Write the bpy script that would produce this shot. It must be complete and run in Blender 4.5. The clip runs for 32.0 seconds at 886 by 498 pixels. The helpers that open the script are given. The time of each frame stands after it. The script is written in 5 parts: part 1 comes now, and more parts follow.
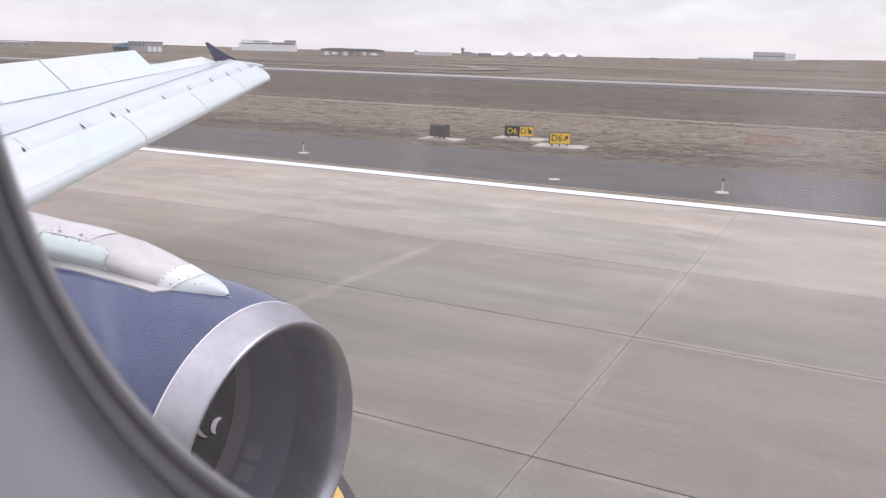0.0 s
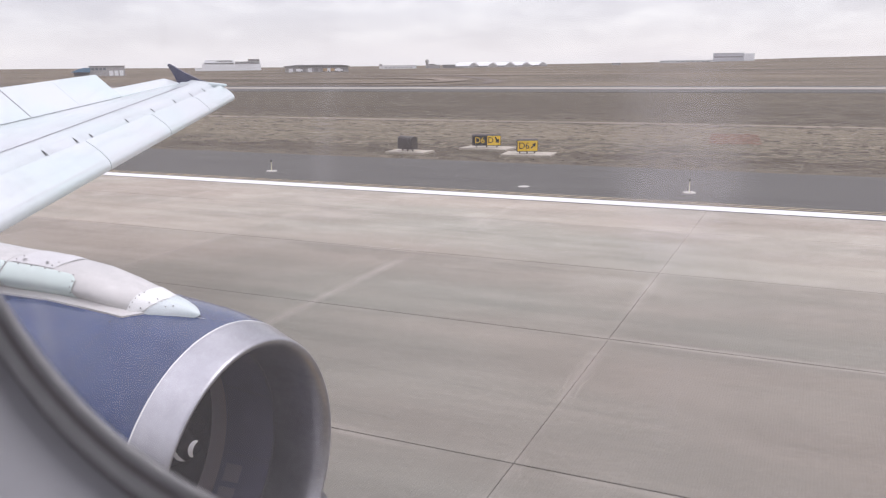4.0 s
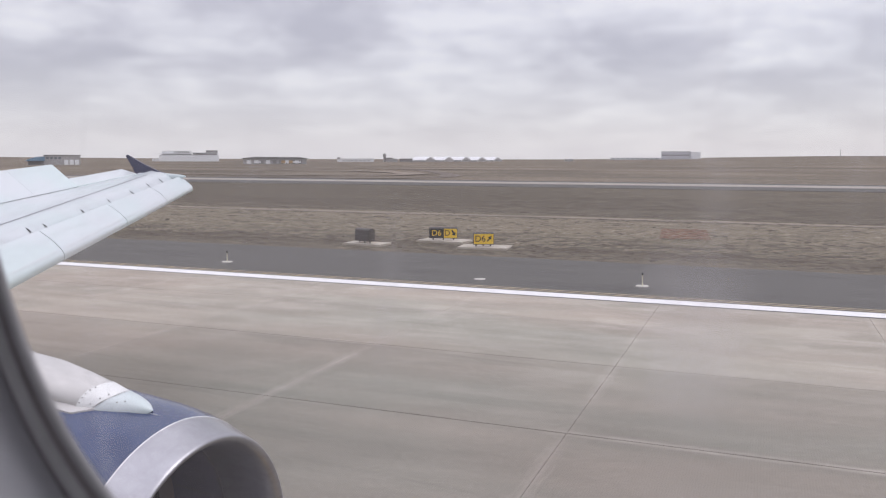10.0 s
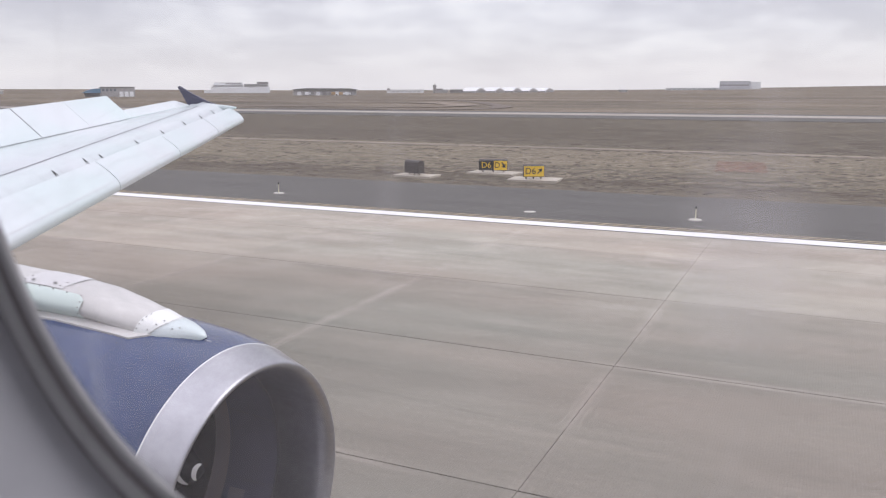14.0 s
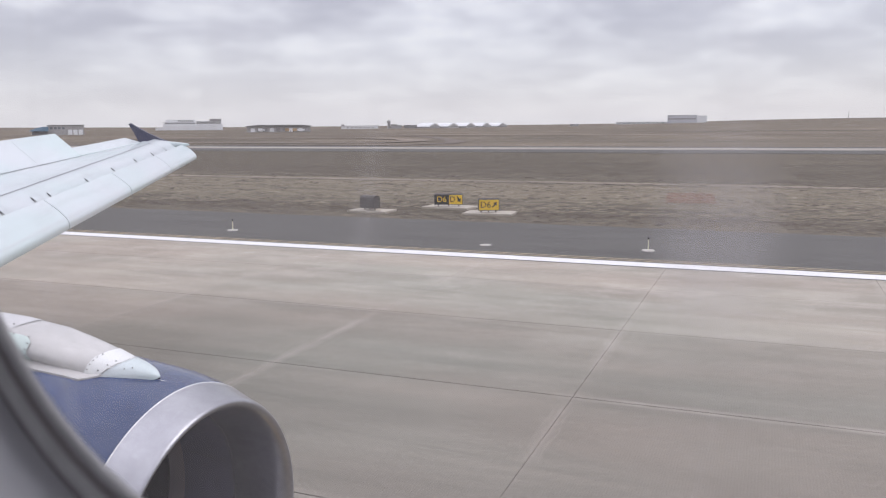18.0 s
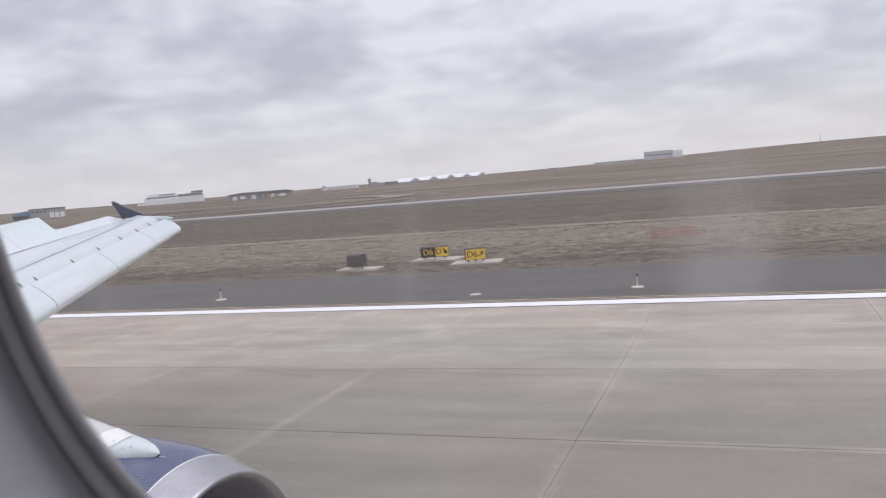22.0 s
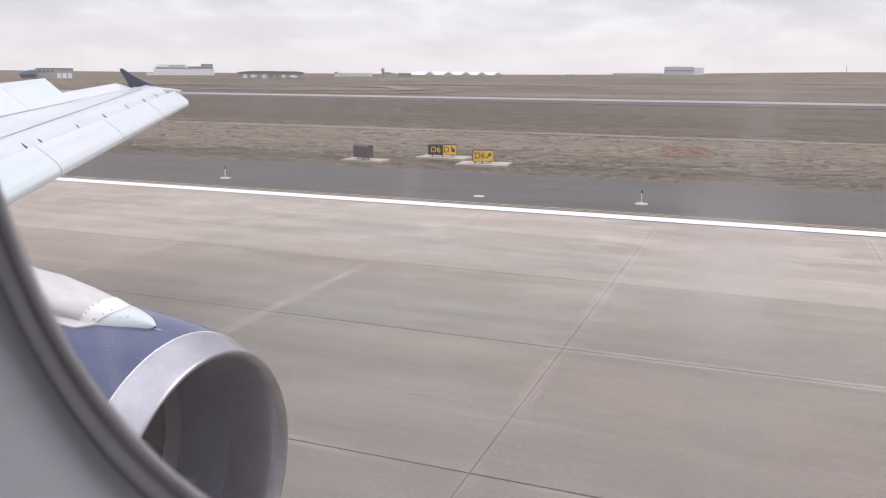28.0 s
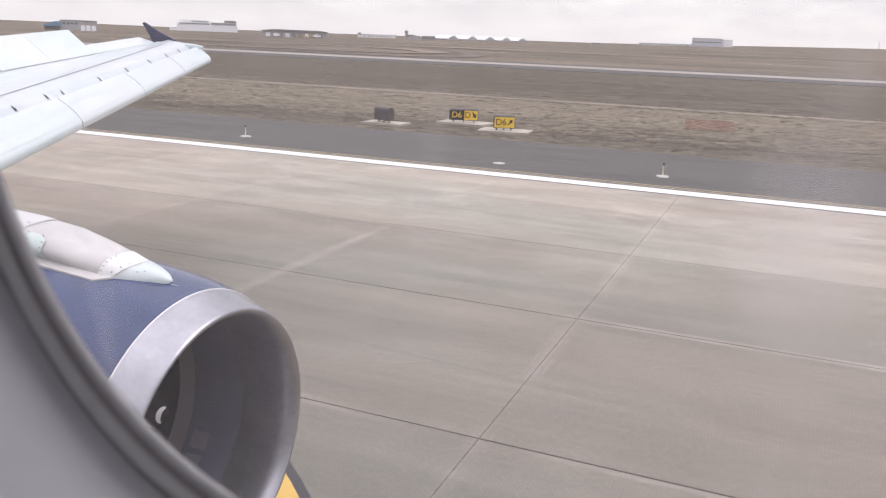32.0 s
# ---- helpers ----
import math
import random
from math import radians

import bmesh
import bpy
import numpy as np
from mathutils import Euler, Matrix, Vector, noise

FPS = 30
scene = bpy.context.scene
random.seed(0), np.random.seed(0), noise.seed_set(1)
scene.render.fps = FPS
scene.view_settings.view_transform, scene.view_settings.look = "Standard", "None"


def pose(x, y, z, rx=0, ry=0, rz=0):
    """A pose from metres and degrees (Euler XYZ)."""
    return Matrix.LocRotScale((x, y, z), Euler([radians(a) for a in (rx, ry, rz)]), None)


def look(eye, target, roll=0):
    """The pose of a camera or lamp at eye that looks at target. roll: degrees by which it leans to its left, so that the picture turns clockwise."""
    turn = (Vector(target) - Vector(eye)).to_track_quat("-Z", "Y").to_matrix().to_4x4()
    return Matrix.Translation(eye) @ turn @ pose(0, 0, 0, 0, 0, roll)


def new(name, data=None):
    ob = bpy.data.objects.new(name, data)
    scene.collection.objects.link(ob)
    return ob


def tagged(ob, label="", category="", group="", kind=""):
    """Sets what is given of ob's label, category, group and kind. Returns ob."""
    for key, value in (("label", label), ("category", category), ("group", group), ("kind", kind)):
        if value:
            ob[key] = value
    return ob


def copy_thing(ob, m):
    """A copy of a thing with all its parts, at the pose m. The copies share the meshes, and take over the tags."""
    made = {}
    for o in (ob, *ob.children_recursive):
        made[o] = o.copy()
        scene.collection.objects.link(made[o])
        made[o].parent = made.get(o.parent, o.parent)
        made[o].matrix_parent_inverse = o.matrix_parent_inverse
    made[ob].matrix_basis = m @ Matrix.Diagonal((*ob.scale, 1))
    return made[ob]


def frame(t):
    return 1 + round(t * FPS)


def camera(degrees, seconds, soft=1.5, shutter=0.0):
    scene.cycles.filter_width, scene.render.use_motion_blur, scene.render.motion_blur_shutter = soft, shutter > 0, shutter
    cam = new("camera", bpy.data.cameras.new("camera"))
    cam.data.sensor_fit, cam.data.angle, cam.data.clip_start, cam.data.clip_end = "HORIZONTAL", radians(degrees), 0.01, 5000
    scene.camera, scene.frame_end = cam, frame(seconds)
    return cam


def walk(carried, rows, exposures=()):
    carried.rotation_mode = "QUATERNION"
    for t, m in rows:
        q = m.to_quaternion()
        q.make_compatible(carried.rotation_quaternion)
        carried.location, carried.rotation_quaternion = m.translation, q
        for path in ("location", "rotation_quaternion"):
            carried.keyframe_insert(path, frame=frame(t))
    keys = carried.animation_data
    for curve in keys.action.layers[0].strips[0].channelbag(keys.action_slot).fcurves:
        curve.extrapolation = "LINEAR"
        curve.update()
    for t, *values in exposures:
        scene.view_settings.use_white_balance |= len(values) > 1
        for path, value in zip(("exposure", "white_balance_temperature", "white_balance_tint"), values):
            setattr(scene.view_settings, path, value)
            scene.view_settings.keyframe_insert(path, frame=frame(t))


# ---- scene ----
cam = camera(57.01, 32.0, 1.25)
# a small pocket camera focused on the distance, so that the window frame at arm's length is soft
cam.data.dof.use_dof, cam.data.dof.focus_distance, cam.data.dof.aperture_fstop = True, 45.0, 13.5
PATH = [
    (0, (-0.0094, 0.0296, 4.3948), (-4.3455, 8.7291, 2.0458), 1.47),
    (0.5, (-0.0062, 0.0246, 4.3997), (-4.2889, 8.7568, 2.0743), 1.28),
    (1, (-0.0030, 0.0226, 4.4006), (-4.2254, 8.7858, 2.0816), 1.39),
    (1.5, (0.0012, 0.0243, 4.4022), (-4.2015, 8.8031, 2.1065), 0.93),
    (2, (0.0024, 0.0241, 4.4008), (-4.1691, 8.8243, 2.1307), 0.86),
    (2.5, (-0.0008, 0.0218, 4.3966), (-4.1381, 8.8449, 2.1528), 0.85),
    (3, (0.0050, 0.0255, 4.3935), (-4.1137, 8.8587, 2.1551), 0.23),
    (3.5, (0.0075, 0.0271, 4.3899), (-4.0719, 8.8816, 2.1635), -0.34),
    (5.5, (0.0183, 0.0315, 4.3858), (-4.3024, 8.8392, 2.4476), -2.47),
    (6, (0.0287, 0.0431, 4.3843), (-4.5293, 8.7883, 2.7274), -3.55),
    (6.5, (0.0286, 0.0412, 4.3717), (-4.6917, 8.7516, 3.0122), -4.75),
    (7, (0.0364, 0.0353, 4.3671), (-4.6774, 8.7945, 3.3401), -5.92),
    (7.5, (0.0322, 0.0276, 4.3733), (-4.5275, 8.8901, 3.5585), -6.33),
    (8, (0.0410, 0.0118, 4.3726), (-4.2866, 8.9964, 3.6307), -6.23),
    (8.5, (0.0214, 0.0052, 4.3996), (-4.0002, 9.1296, 3.6435), -4.88),
    (9, (-0.0012, -0.0205, 4.4066), (-3.7661, 9.2048, 3.5592), -2.86),
    (9.5, (-0.0042, -0.0205, 4.4097), (-3.6388, 9.2446, 3.4363), -1.38),
    (10, (-0.0021, -0.0125, 4.4107), (-3.6309, 9.2400, 3.3052), 0.12),
    (10.5, (-0.0003, -0.0076, 4.4130), (-3.7128, 9.1902, 3.1414), 0.37),
    (11, (-0.0015, -0.0077, 4.4102), (-3.8443, 9.1108, 2.9664), 0.37),
    (11.5, (0.0043, -0.0009, 4.4064), (-3.9836, 9.0288, 2.8056), -0.35),
    (12, (0.0061, 0.0100, 4.4036), (-4.0999, 8.9705, 2.7149), -0.64),
    (12.5, (0.0047, 0.0118, 4.3971), (-4.1580, 8.9155, 2.5543), -0.45),
    (13, (0.0044, 0.0216, 4.3996), (-4.2172, 8.8840, 2.4926), -0.69),
    (13.5, (-0.0030, 0.0184, 4.3990), (-4.1982, 8.8850, 2.4539), 0.02),
    (14, (-0.0033, 0.0192, 4.3995), (-4.1401, 8.9179, 2.4762), -0.05),
    (14.5, (-0.0037, 0.0154, 4.3960), (-4.0730, 8.9615, 2.5497), 0.17),
    (16.5, (-0.0074, 0.0063, 4.3850), (-3.9054, 9.0785, 2.8040), -0.21),
    (17, (-0.0039, 0.0145, 4.3845), (-3.8370, 9.1170, 2.8189), -0.69),
    (17.5, (-0.0052, 0.0103, 4.3904), (-3.7312, 9.1608, 2.8459), -0.79),
    (18, (-0.0066, 0.0121, 4.3904), (-3.6801, 9.1897, 2.8811), -0.47),
    (18.5, (-0.0120, 0.0069, 4.3883), (-3.7408, 9.1651, 2.8974), -0.12),
    (19, (-0.0103, 0.0187, 4.3882), (-3.9008, 9.1192, 2.9584), 0.20),
    (19.5, (0.0039, 0.0353, 4.3827), (-4.1649, 9.0244, 3.0343), -0.39),
    (20, (0.0141, 0.0389, 4.3731), (-4.4466, 8.8998, 3.1135), -1.53),
    (20.5, (0.0160, 0.0352, 4.3718), (-4.5855, 8.8388, 3.2218), -2.46),
    (21, (0.0189, 0.0354, 4.3734), (-4.4667, 8.9080, 3.2982), -3.57),
    (21.5, (0.0058, 0.0196, 4.3881), (-4.0836, 9.0929, 3.4117), -3.99),
    (22, (-0.0104, -0.0151, 4.3908), (-3.5465, 9.2974, 3.5112), -4.90),
    (22.5, (-0.0322, -0.0419, 4.4099), (-2.9795, 9.4791, 3.5952), -5.92),
    (23, (-0.0220, -0.0487, 4.4010), (-2.5516, 9.5992, 3.6800), -5.56),
    (23.5, (-0.0209, -0.0435, 4.4021), (-2.4858, 9.6129, 3.5787), -4.10),
    (24, (-0.0167, -0.0213, 4.4191), (-2.8951, 9.4855, 3.2635), -0.48),
    (24.5, (-0.0101, -0.0055, 4.4264), (-3.3825, 9.2765, 2.8546), 1.56),
    (25, (-0.0065, -0.0008, 4.4207), (-3.6653, 9.1205, 2.5726), 1.66),
    (25.5, (-0.0075, -0.0020, 4.4184), (-3.7055, 9.0796, 2.4562), 0.48),
    (26, (-0.0094, -0.0062, 4.4091), (-3.6159, 9.1071, 2.4236), -0.85),
    (26.5, (-0.0104, -0.0084, 4.4088), (-3.5173, 9.1519, 2.4620), -1.01),
    (28.5, (-0.0121, 0.0006, 4.4139), (-3.6000, 9.0677, 2.1968), 0.55),
    (29, (-0.0097, 0.0096, 4.4156), (-3.7045, 9.0097, 2.1032), 0.32),
    (29.5, (-0.0043, 0.0126, 4.4112), (-3.7856, 8.9640, 2.0504), 1.42),
    (30, (-0.0052, 0.0127, 4.4132), (-3.8887, 8.9141, 2.0291), 1.58),
    (30.5, (-0.0073, 0.0130, 4.4139), (-3.8952, 8.8899, 1.9474), 1.81),
    (31, (-0.0126, 0.0113, 4.4129), (-3.8490, 8.9049, 1.9260), 2.07),
    (31.5, (-0.0153, 0.0139, 4.4091), (-3.7917, 8.9327, 1.9205), 1.90),
    (32, (-0.0230, 0.0185, 4.4052), (-3.7244, 8.9597, 1.8842), 2.10),
]
EXPOSURES = [(0, -0.14, 6500, 14), (3.5, -0.18, 6500, 14), (5.5, -0.20, 6500, 13), (6, -0.25, 6490, 13), (7, -0.50, 6450, 12.8), (9, -0.48, 6450, 12.8), (12, -0.36, 6450, 13), (14.5, -0.28, 6450, 12.5), (17, -0.38, 6380, 12.0), (20, -0.40, 6380, 12.2), (23, -0.48, 6400, 12.5), (25, -0.31, 6480, 13), (26.5, -0.24, 6500, 13), (28.5, -0.17, 6600, 14), (32, -0.10, 6650, 13.8)]
walk(cam, [(t, look(eye, target, roll)) for t, eye, target, roll in PATH], EXPOSURES)

# ---- sky and sun ----
SUN_EL, SUN_AZ = radians(48), radians(60)
world = bpy.data.worlds.new("overcast_sky")
scene.world = world
world.use_nodes = True


class Net:
    """A short way to write node trees."""

    def __init__(self, tree):
        self.tree = tree
        tree.nodes.clear()

    def add(self, kind, ins=None, **props):
        n = self.tree.nodes.new(kind)
        if "operation" in props:
            n.operation = props["operation"]
        if "blend_type" in props:
            n.data_type, n.blend_type = props["data_type"], props["blend_type"]
        if "sky_type" in props:
            n.sky_type, n.sun_disc = props["sky_type"], props["sun_disc"]
            n.sun_elevation, n.sun_rotation = props["sun_elevation"], props["sun_rotation"]
        if "wave_type" in props:
            n.wave_type, n.bands_direction = props["wave_type"], props["bands_direction"]
        for k, v in (ins or {}).items():
            if isinstance(v, bpy.types.NodeSocket):
                self.tree.links.new(v, n.inputs[k])
            else:
                n.inputs[k].default_value = v
        return n

    def math(self, op, a, b=0.0, c=0.0):
        return self.add("ShaderNodeMath", {0: a, 1: b, 2: c}, operation=op).outputs[0]

    def mix(self, fac, a, b, blend="MIX"):
        return self.add("ShaderNodeMix", {0: fac, 6: a, 7: b}, data_type="RGBA", blend_type=blend).outputs[2]

    def noise(self, vec, scale, detail=4.0, rough=0.55, distort=0.0):
        return self.add("ShaderNodeTexNoise", {"Vector": vec, "Scale": scale, "Detail": detail, "Roughness": rough, "Distortion": distort}).outputs[0]

    def scaled(self, vec, x, y, z):
        return self.add("ShaderNodeVectorMath", {0: vec, 1: (x, y, z)}, operation="MULTIPLY").outputs[0]

    def ramp(self, fac, *stops):
        n = self.add("ShaderNodeValToRGB", {0: fac})
        e = n.color_ramp.elements
        while len(e) < len(stops):
            e.new(0.5)
        for k, (pos, col) in zip(e, stops):
            k.position = pos
            k.color = (*col, 1) if isinstance(col, tuple) else (col, col, col, 1)
        return n.outputs[0]


w = Net(world.node_tree)
gen = w.add("ShaderNodeTexCoord").outputs["Generated"]
sep = w.add("ShaderNodeSeparateXYZ", {0: gen})
up = w.math("MAXIMUM", sep.outputs[2], 0.0)
# a lumpy cloud deck whose billows flatten and crowd together towards the skyline
layer = w.math("DIVIDE", w.math("MULTIPLY", up, 2.7), w.math("ADD", up, 0.5))
plane = w.add("ShaderNodeCombineXYZ", {0: sep.outputs[0], 1: sep.outputs[1], 2: layer}).outputs[0]
big = w.noise(plane, 2.3, 2, 0.5, 0.3)
mid = w.noise(w.scaled(plane, 1.25, 1.25, 1.0), 5.4, 6, 0.52, 0.25)
fine = w.noise(w.scaled(plane, 1.2, 1.2, 1.0), 14.0, 4, 0.5, 0.2)
both = w.math("ADD", w.math("MULTIPLY", big, 0.30), w.math("ADD", w.math("MULTIPLY", mid, 0.55), w.math("MULTIPLY", fine, 0.15)))
clouds = w.ramp(both, (0.40, (0.66, 0.645, 0.72)), (0.46, (0.76, 0.745, 0.815)), (0.515, (0.90, 0.89, 0.95)), (0.58, (1.06, 1.05, 1.09)))
haze = w.ramp(sep.outputs[2], (0.0, 0.85), (0.03, 0.5), (0.11, 0.0))
veiled = w.mix(haze, clouds, (1.03, 1.015, 1.055, 1))
# an overcast sky is brighter overhead than at the skyline
zen = w.math("MULTIPLY_ADD", w.math("POWER", w.math("MAXIMUM", sep.outputs[2], 0.0), 2.0), 1.7, 0.92)
veiled = w.mix(1.0, veiled, w.add("ShaderNodeCombineXYZ", {0: zen, 1: zen, 2: zen}).outputs[0], "MULTIPLY")
sky = w.add("ShaderNodeTexSky", sky_type="NISHITA", sun_disc=False, sun_elevation=SUN_EL, sun_rotation=SUN_AZ)
air = w.mix(0.03, veiled, sky.outputs[0])
back = w.add("ShaderNodeBackground", {0: air, 1: 1.0})
w.tree.links.new(back.outputs[0], w.add("ShaderNodeOutputWorld").inputs[0])

sun = new("sun", bpy.data.lights.new("sun", "SUN"))
sun.data.energy, sun.data.angle, sun.data.color = 1.0, radians(35), (1.0, 0.97, 0.93)
sun.matrix_world = look((math.sin(SUN_AZ) * math.cos(SUN_EL) * 50, math.cos(SUN_AZ) * math.cos(SUN_EL) * 50, math.sin(SUN_EL) * 50), (0, 0, 0))


# ---- materials ----
def plain(name, col, rough=0.5, metal=0.0, vary=0.12, scale=6.0, bump=0.0, bscale=60.0, stretch=(1, 1, 1), spread=0.0, coat=0.0, spec=0.5):
    """A surface with two scales of tone, fine relief and a little change from piece to piece."""
    m = bpy.data.materials.new(name)
    m.use_nodes = True
    n = Net(m.node_tree)
    pos = n.scaled(n.add("ShaderNodeNewGeometry").outputs["Position"], *stretch)
    tone = n.math("ADD", n.math("MULTIPLY", n.noise(pos, scale, 5), 0.65), n.math("MULTIPLY", n.noise(pos, scale * 7, 3), 0.35))
    if spread:
        tone = n.math("ADD", tone, n.math("MULTIPLY", n.math("SUBTRACT", n.add("ShaderNodeObjectInfo").outputs["Random"], 0.5), spread))
    dark, light = tuple(c * (1 - vary) for c in col), tuple(min(1, c * (1 + vary)) for c in col)
    base = n.ramp(tone, (0.3, dark), (0.7, light))
    b = n.add("ShaderNodeBsdfPrincipled", {"Base Color": base, "Roughness": rough, "Metallic": metal, "Coat Weight": coat, "Coat Roughness": 0.08, "Specular IOR Level": spec})
    if bump:
        h = n.noise(pos, bscale, 4)
        n.tree.links.new(n.add("ShaderNodeBump", {"Strength": bump, "Distance": 0.01, "Height": h}).outputs[0], b.inputs["Normal"])
    n.tree.links.new(b.outputs[0], n.add("ShaderNodeOutputMaterial").inputs[0])
    return m


def concrete(name):
    """Worn pavement slab: rubber streaks along the way, bleached bands at the cross joints, small stains."""
    m = bpy.data.materials.new(name)
    m.use_nodes = True
    n = Net(m.node_tree)
    pos = n.add("ShaderNodeNewGeometry").outputs["Position"]
    rnd = n.add("ShaderNodeObjectInfo").outputs["Random"]
    base = n.ramp(n.noise(pos, 0.35, 6, 0.6), (0.3, (0.318, 0.296, 0.256)), (0.7, (0.420, 0.391, 0.338)))
    base = n.mix(0.5, base, n.ramp(n.noise(pos, 14, 4, 0.7), (0.25, (0.238, 0.222, 0.190)), (0.75, (0.432, 0.401, 0.343))))
    # rubber and oil from the wheels darken the inner slabs
    inner = n.math("ADD", n.add("ShaderNodeSeparateXYZ", {0: pos}).outputs[1], n.math("MULTIPLY", n.math("SUBTRACT", n.noise(n.scaled(pos, 0.05, 0.25, 1), 1.0, 4), 0.5), 0.7))
    base = n.mix(1.0, base, n.ramp(n.math("DIVIDE", inner, 30.0), (0.20, 0.60), (0.41, 0.70), (0.425, 0.75), (0.566, 0.805), (0.58, 0.985)), "MULTIPLY")
    tint = n.ramp(rnd, (0.0, 0.93), (1.0, 1.04))
    base = n.mix(1.0, base, tint, "MULTIPLY")
    streak = n.ramp(n.noise(n.scaled(pos, 0.035, 1.3, 1), 1.0, 6, 0.65), (0.42, 0.72), (0.62, 1.0))
    base = n.mix(0.36, base, n.mix(1.0, base, streak, "MULTIPLY"))
    blotch = n.ramp(n.noise(n.scaled(pos, 0.16, 0.42, 1), 1.0, 5, 0.6, 0.4), (0.36, 0.84), (0.5, 1.0), (0.66, 1.12))
    base = n.mix(0.6, base, n.mix(1.0, base, blotch, "MULTIPLY"))
    thin = n.ramp(n.noise(n.scaled(pos, 0.12, 9.0, 1), 1.0, 3, 0.6), (0.5, 1.0), (0.72, 0.82))
    base = n.mix(0.22, base, n.mix(1.0, base, thin, "MULTIPLY"))
    grit = n.ramp(n.noise(pos, 38, 3, 0.8), (0.3, 0.72), (0.5, 1.0), (0.68, 1.3))
    base = n.mix(0.38, base, n.mix(1.0, base, grit, "MULTIPLY"))
    # faint pink and grey-green casts from slab to slab
    cast = n.ramp(n.noise(n.scaled(pos, 0.07, 0.16, 1), 1.0, 3, 0.5), (0.38, (0.965, 1.0, 0.985)), (0.62, (1.05, 0.98, 0.955)))
    base = n.mix(1.0, base, cast, "MULTIPLY")
    # bleached overbands either side of the joints: broad across the way, thin along it
    sx = n.add("ShaderNodeSeparateXYZ", {0: pos})
    wob = n.math("MULTIPLY", n.math("SUBTRACT", n.noise(pos, 1.6, 4, 0.65), 0.5), 0.22)
    from_mid = n.math("PINGPONG", n.math("SUBTRACT", sx.outputs[0], 0.05), 2.85)
    near = n.math("SUBTRACT", n.math("ADD", from_mid, wob), 2.62)
    band = n.ramp(near, (0.07, 0.0), (0.10, 0.26), (0.125, 0.08), (0.17, 0.20), (0.23, 0.36))
    patch = n.ramp(n.noise(n.scaled(pos, 0.17, 0.24, 1), 1.0, 4, 0.6), (0.42, 0.05), (0.64, 0.9))
    base = n.mix(n.math("MULTIPLY", band, patch), base, (0.57, 0.515, 0.465, 1))
    along = n.math("PINGPONG", n.math("SUBTRACT", sx.outputs[1], 1.1), 2.3)
    seam = n.ramp(n.math("SUBTRACT", n.math("ADD", along, n.math("MULTIPLY", wob, 0.5)), 2.0), (0.16, 0.0), (0.21, 0.4), (0.30, 0.6))
    worn = n.ramp(n.noise(n.scaled(pos, 0.09, 0.5, 1), 1.0, 4, 0.65), (0.50, 0.0), (0.66, 0.9))
    base = n.mix(n.math("MULTIPLY", seam, worn), base, (0.55, 0.50, 0.45, 1))
    # patches scoured pale, thickest on the outer slabs where no wheel runs
    scour = n.ramp(n.noise(n.scaled(pos, 0.42, 0.62, 1), 1.0, 8, 0.7, 0.2), (0.48, 0.0), (0.60, 0.20), (0.72, 0.38))
    outer = n.ramp(n.math("DIVIDE", sx.outputs[1], 30.0), (0.40, 0.10), (0.60, 0.45), (0.75, 1.0))
    base = n.mix(n.math("MULTIPLY", scour, outer), base, (0.60, 0.545, 0.49, 1))
    # thin black rubber left by tyres, slightly askew to the way
    skew = n.add("ShaderNodeCombineXYZ", {0: n.math("MULTIPLY", sx.outputs[0], 0.03), 1: n.math("MULTIPLY_ADD", sx.outputs[0], 0.22, n.math("MULTIPLY", sx.outputs[1], 2.6)), 2: 0.0}).outputs[0]
    tyre = n.ramp(n.noise(skew, 1.0, 3, 0.55), (0.60, 0.0), (0.70, 0.26))
    base = n.mix(tyre, base, n.mix(1.0, base, (0.62, 0.61, 0.62, 1), "MULTIPLY"))
    b = n.add("ShaderNodeBsdfPrincipled", {"Base Color": base, "Roughness": 0.9, "Specular IOR Level": 0.22})
    groove = n.add("ShaderNodeTexWave", {"Vector": pos, "Scale": 8.0, "Distortion": 0.6, "Detail": 1.0}, wave_type="BANDS", bands_direction="X").outputs[1]
    h = n.math("ADD", n.math("MULTIPLY", groove, 0.25), n.noise(pos, 40, 5, 0.7))
    n.tree.links.new(n.add("ShaderNodeBump", {"Strength": 0.35, "Distance": 0.01, "Height": h}).outputs[0], b.inputs["Normal"])
    n.tree.links.new(b.outputs[0], n.add("ShaderNodeOutputMaterial").inputs[0])
    return m


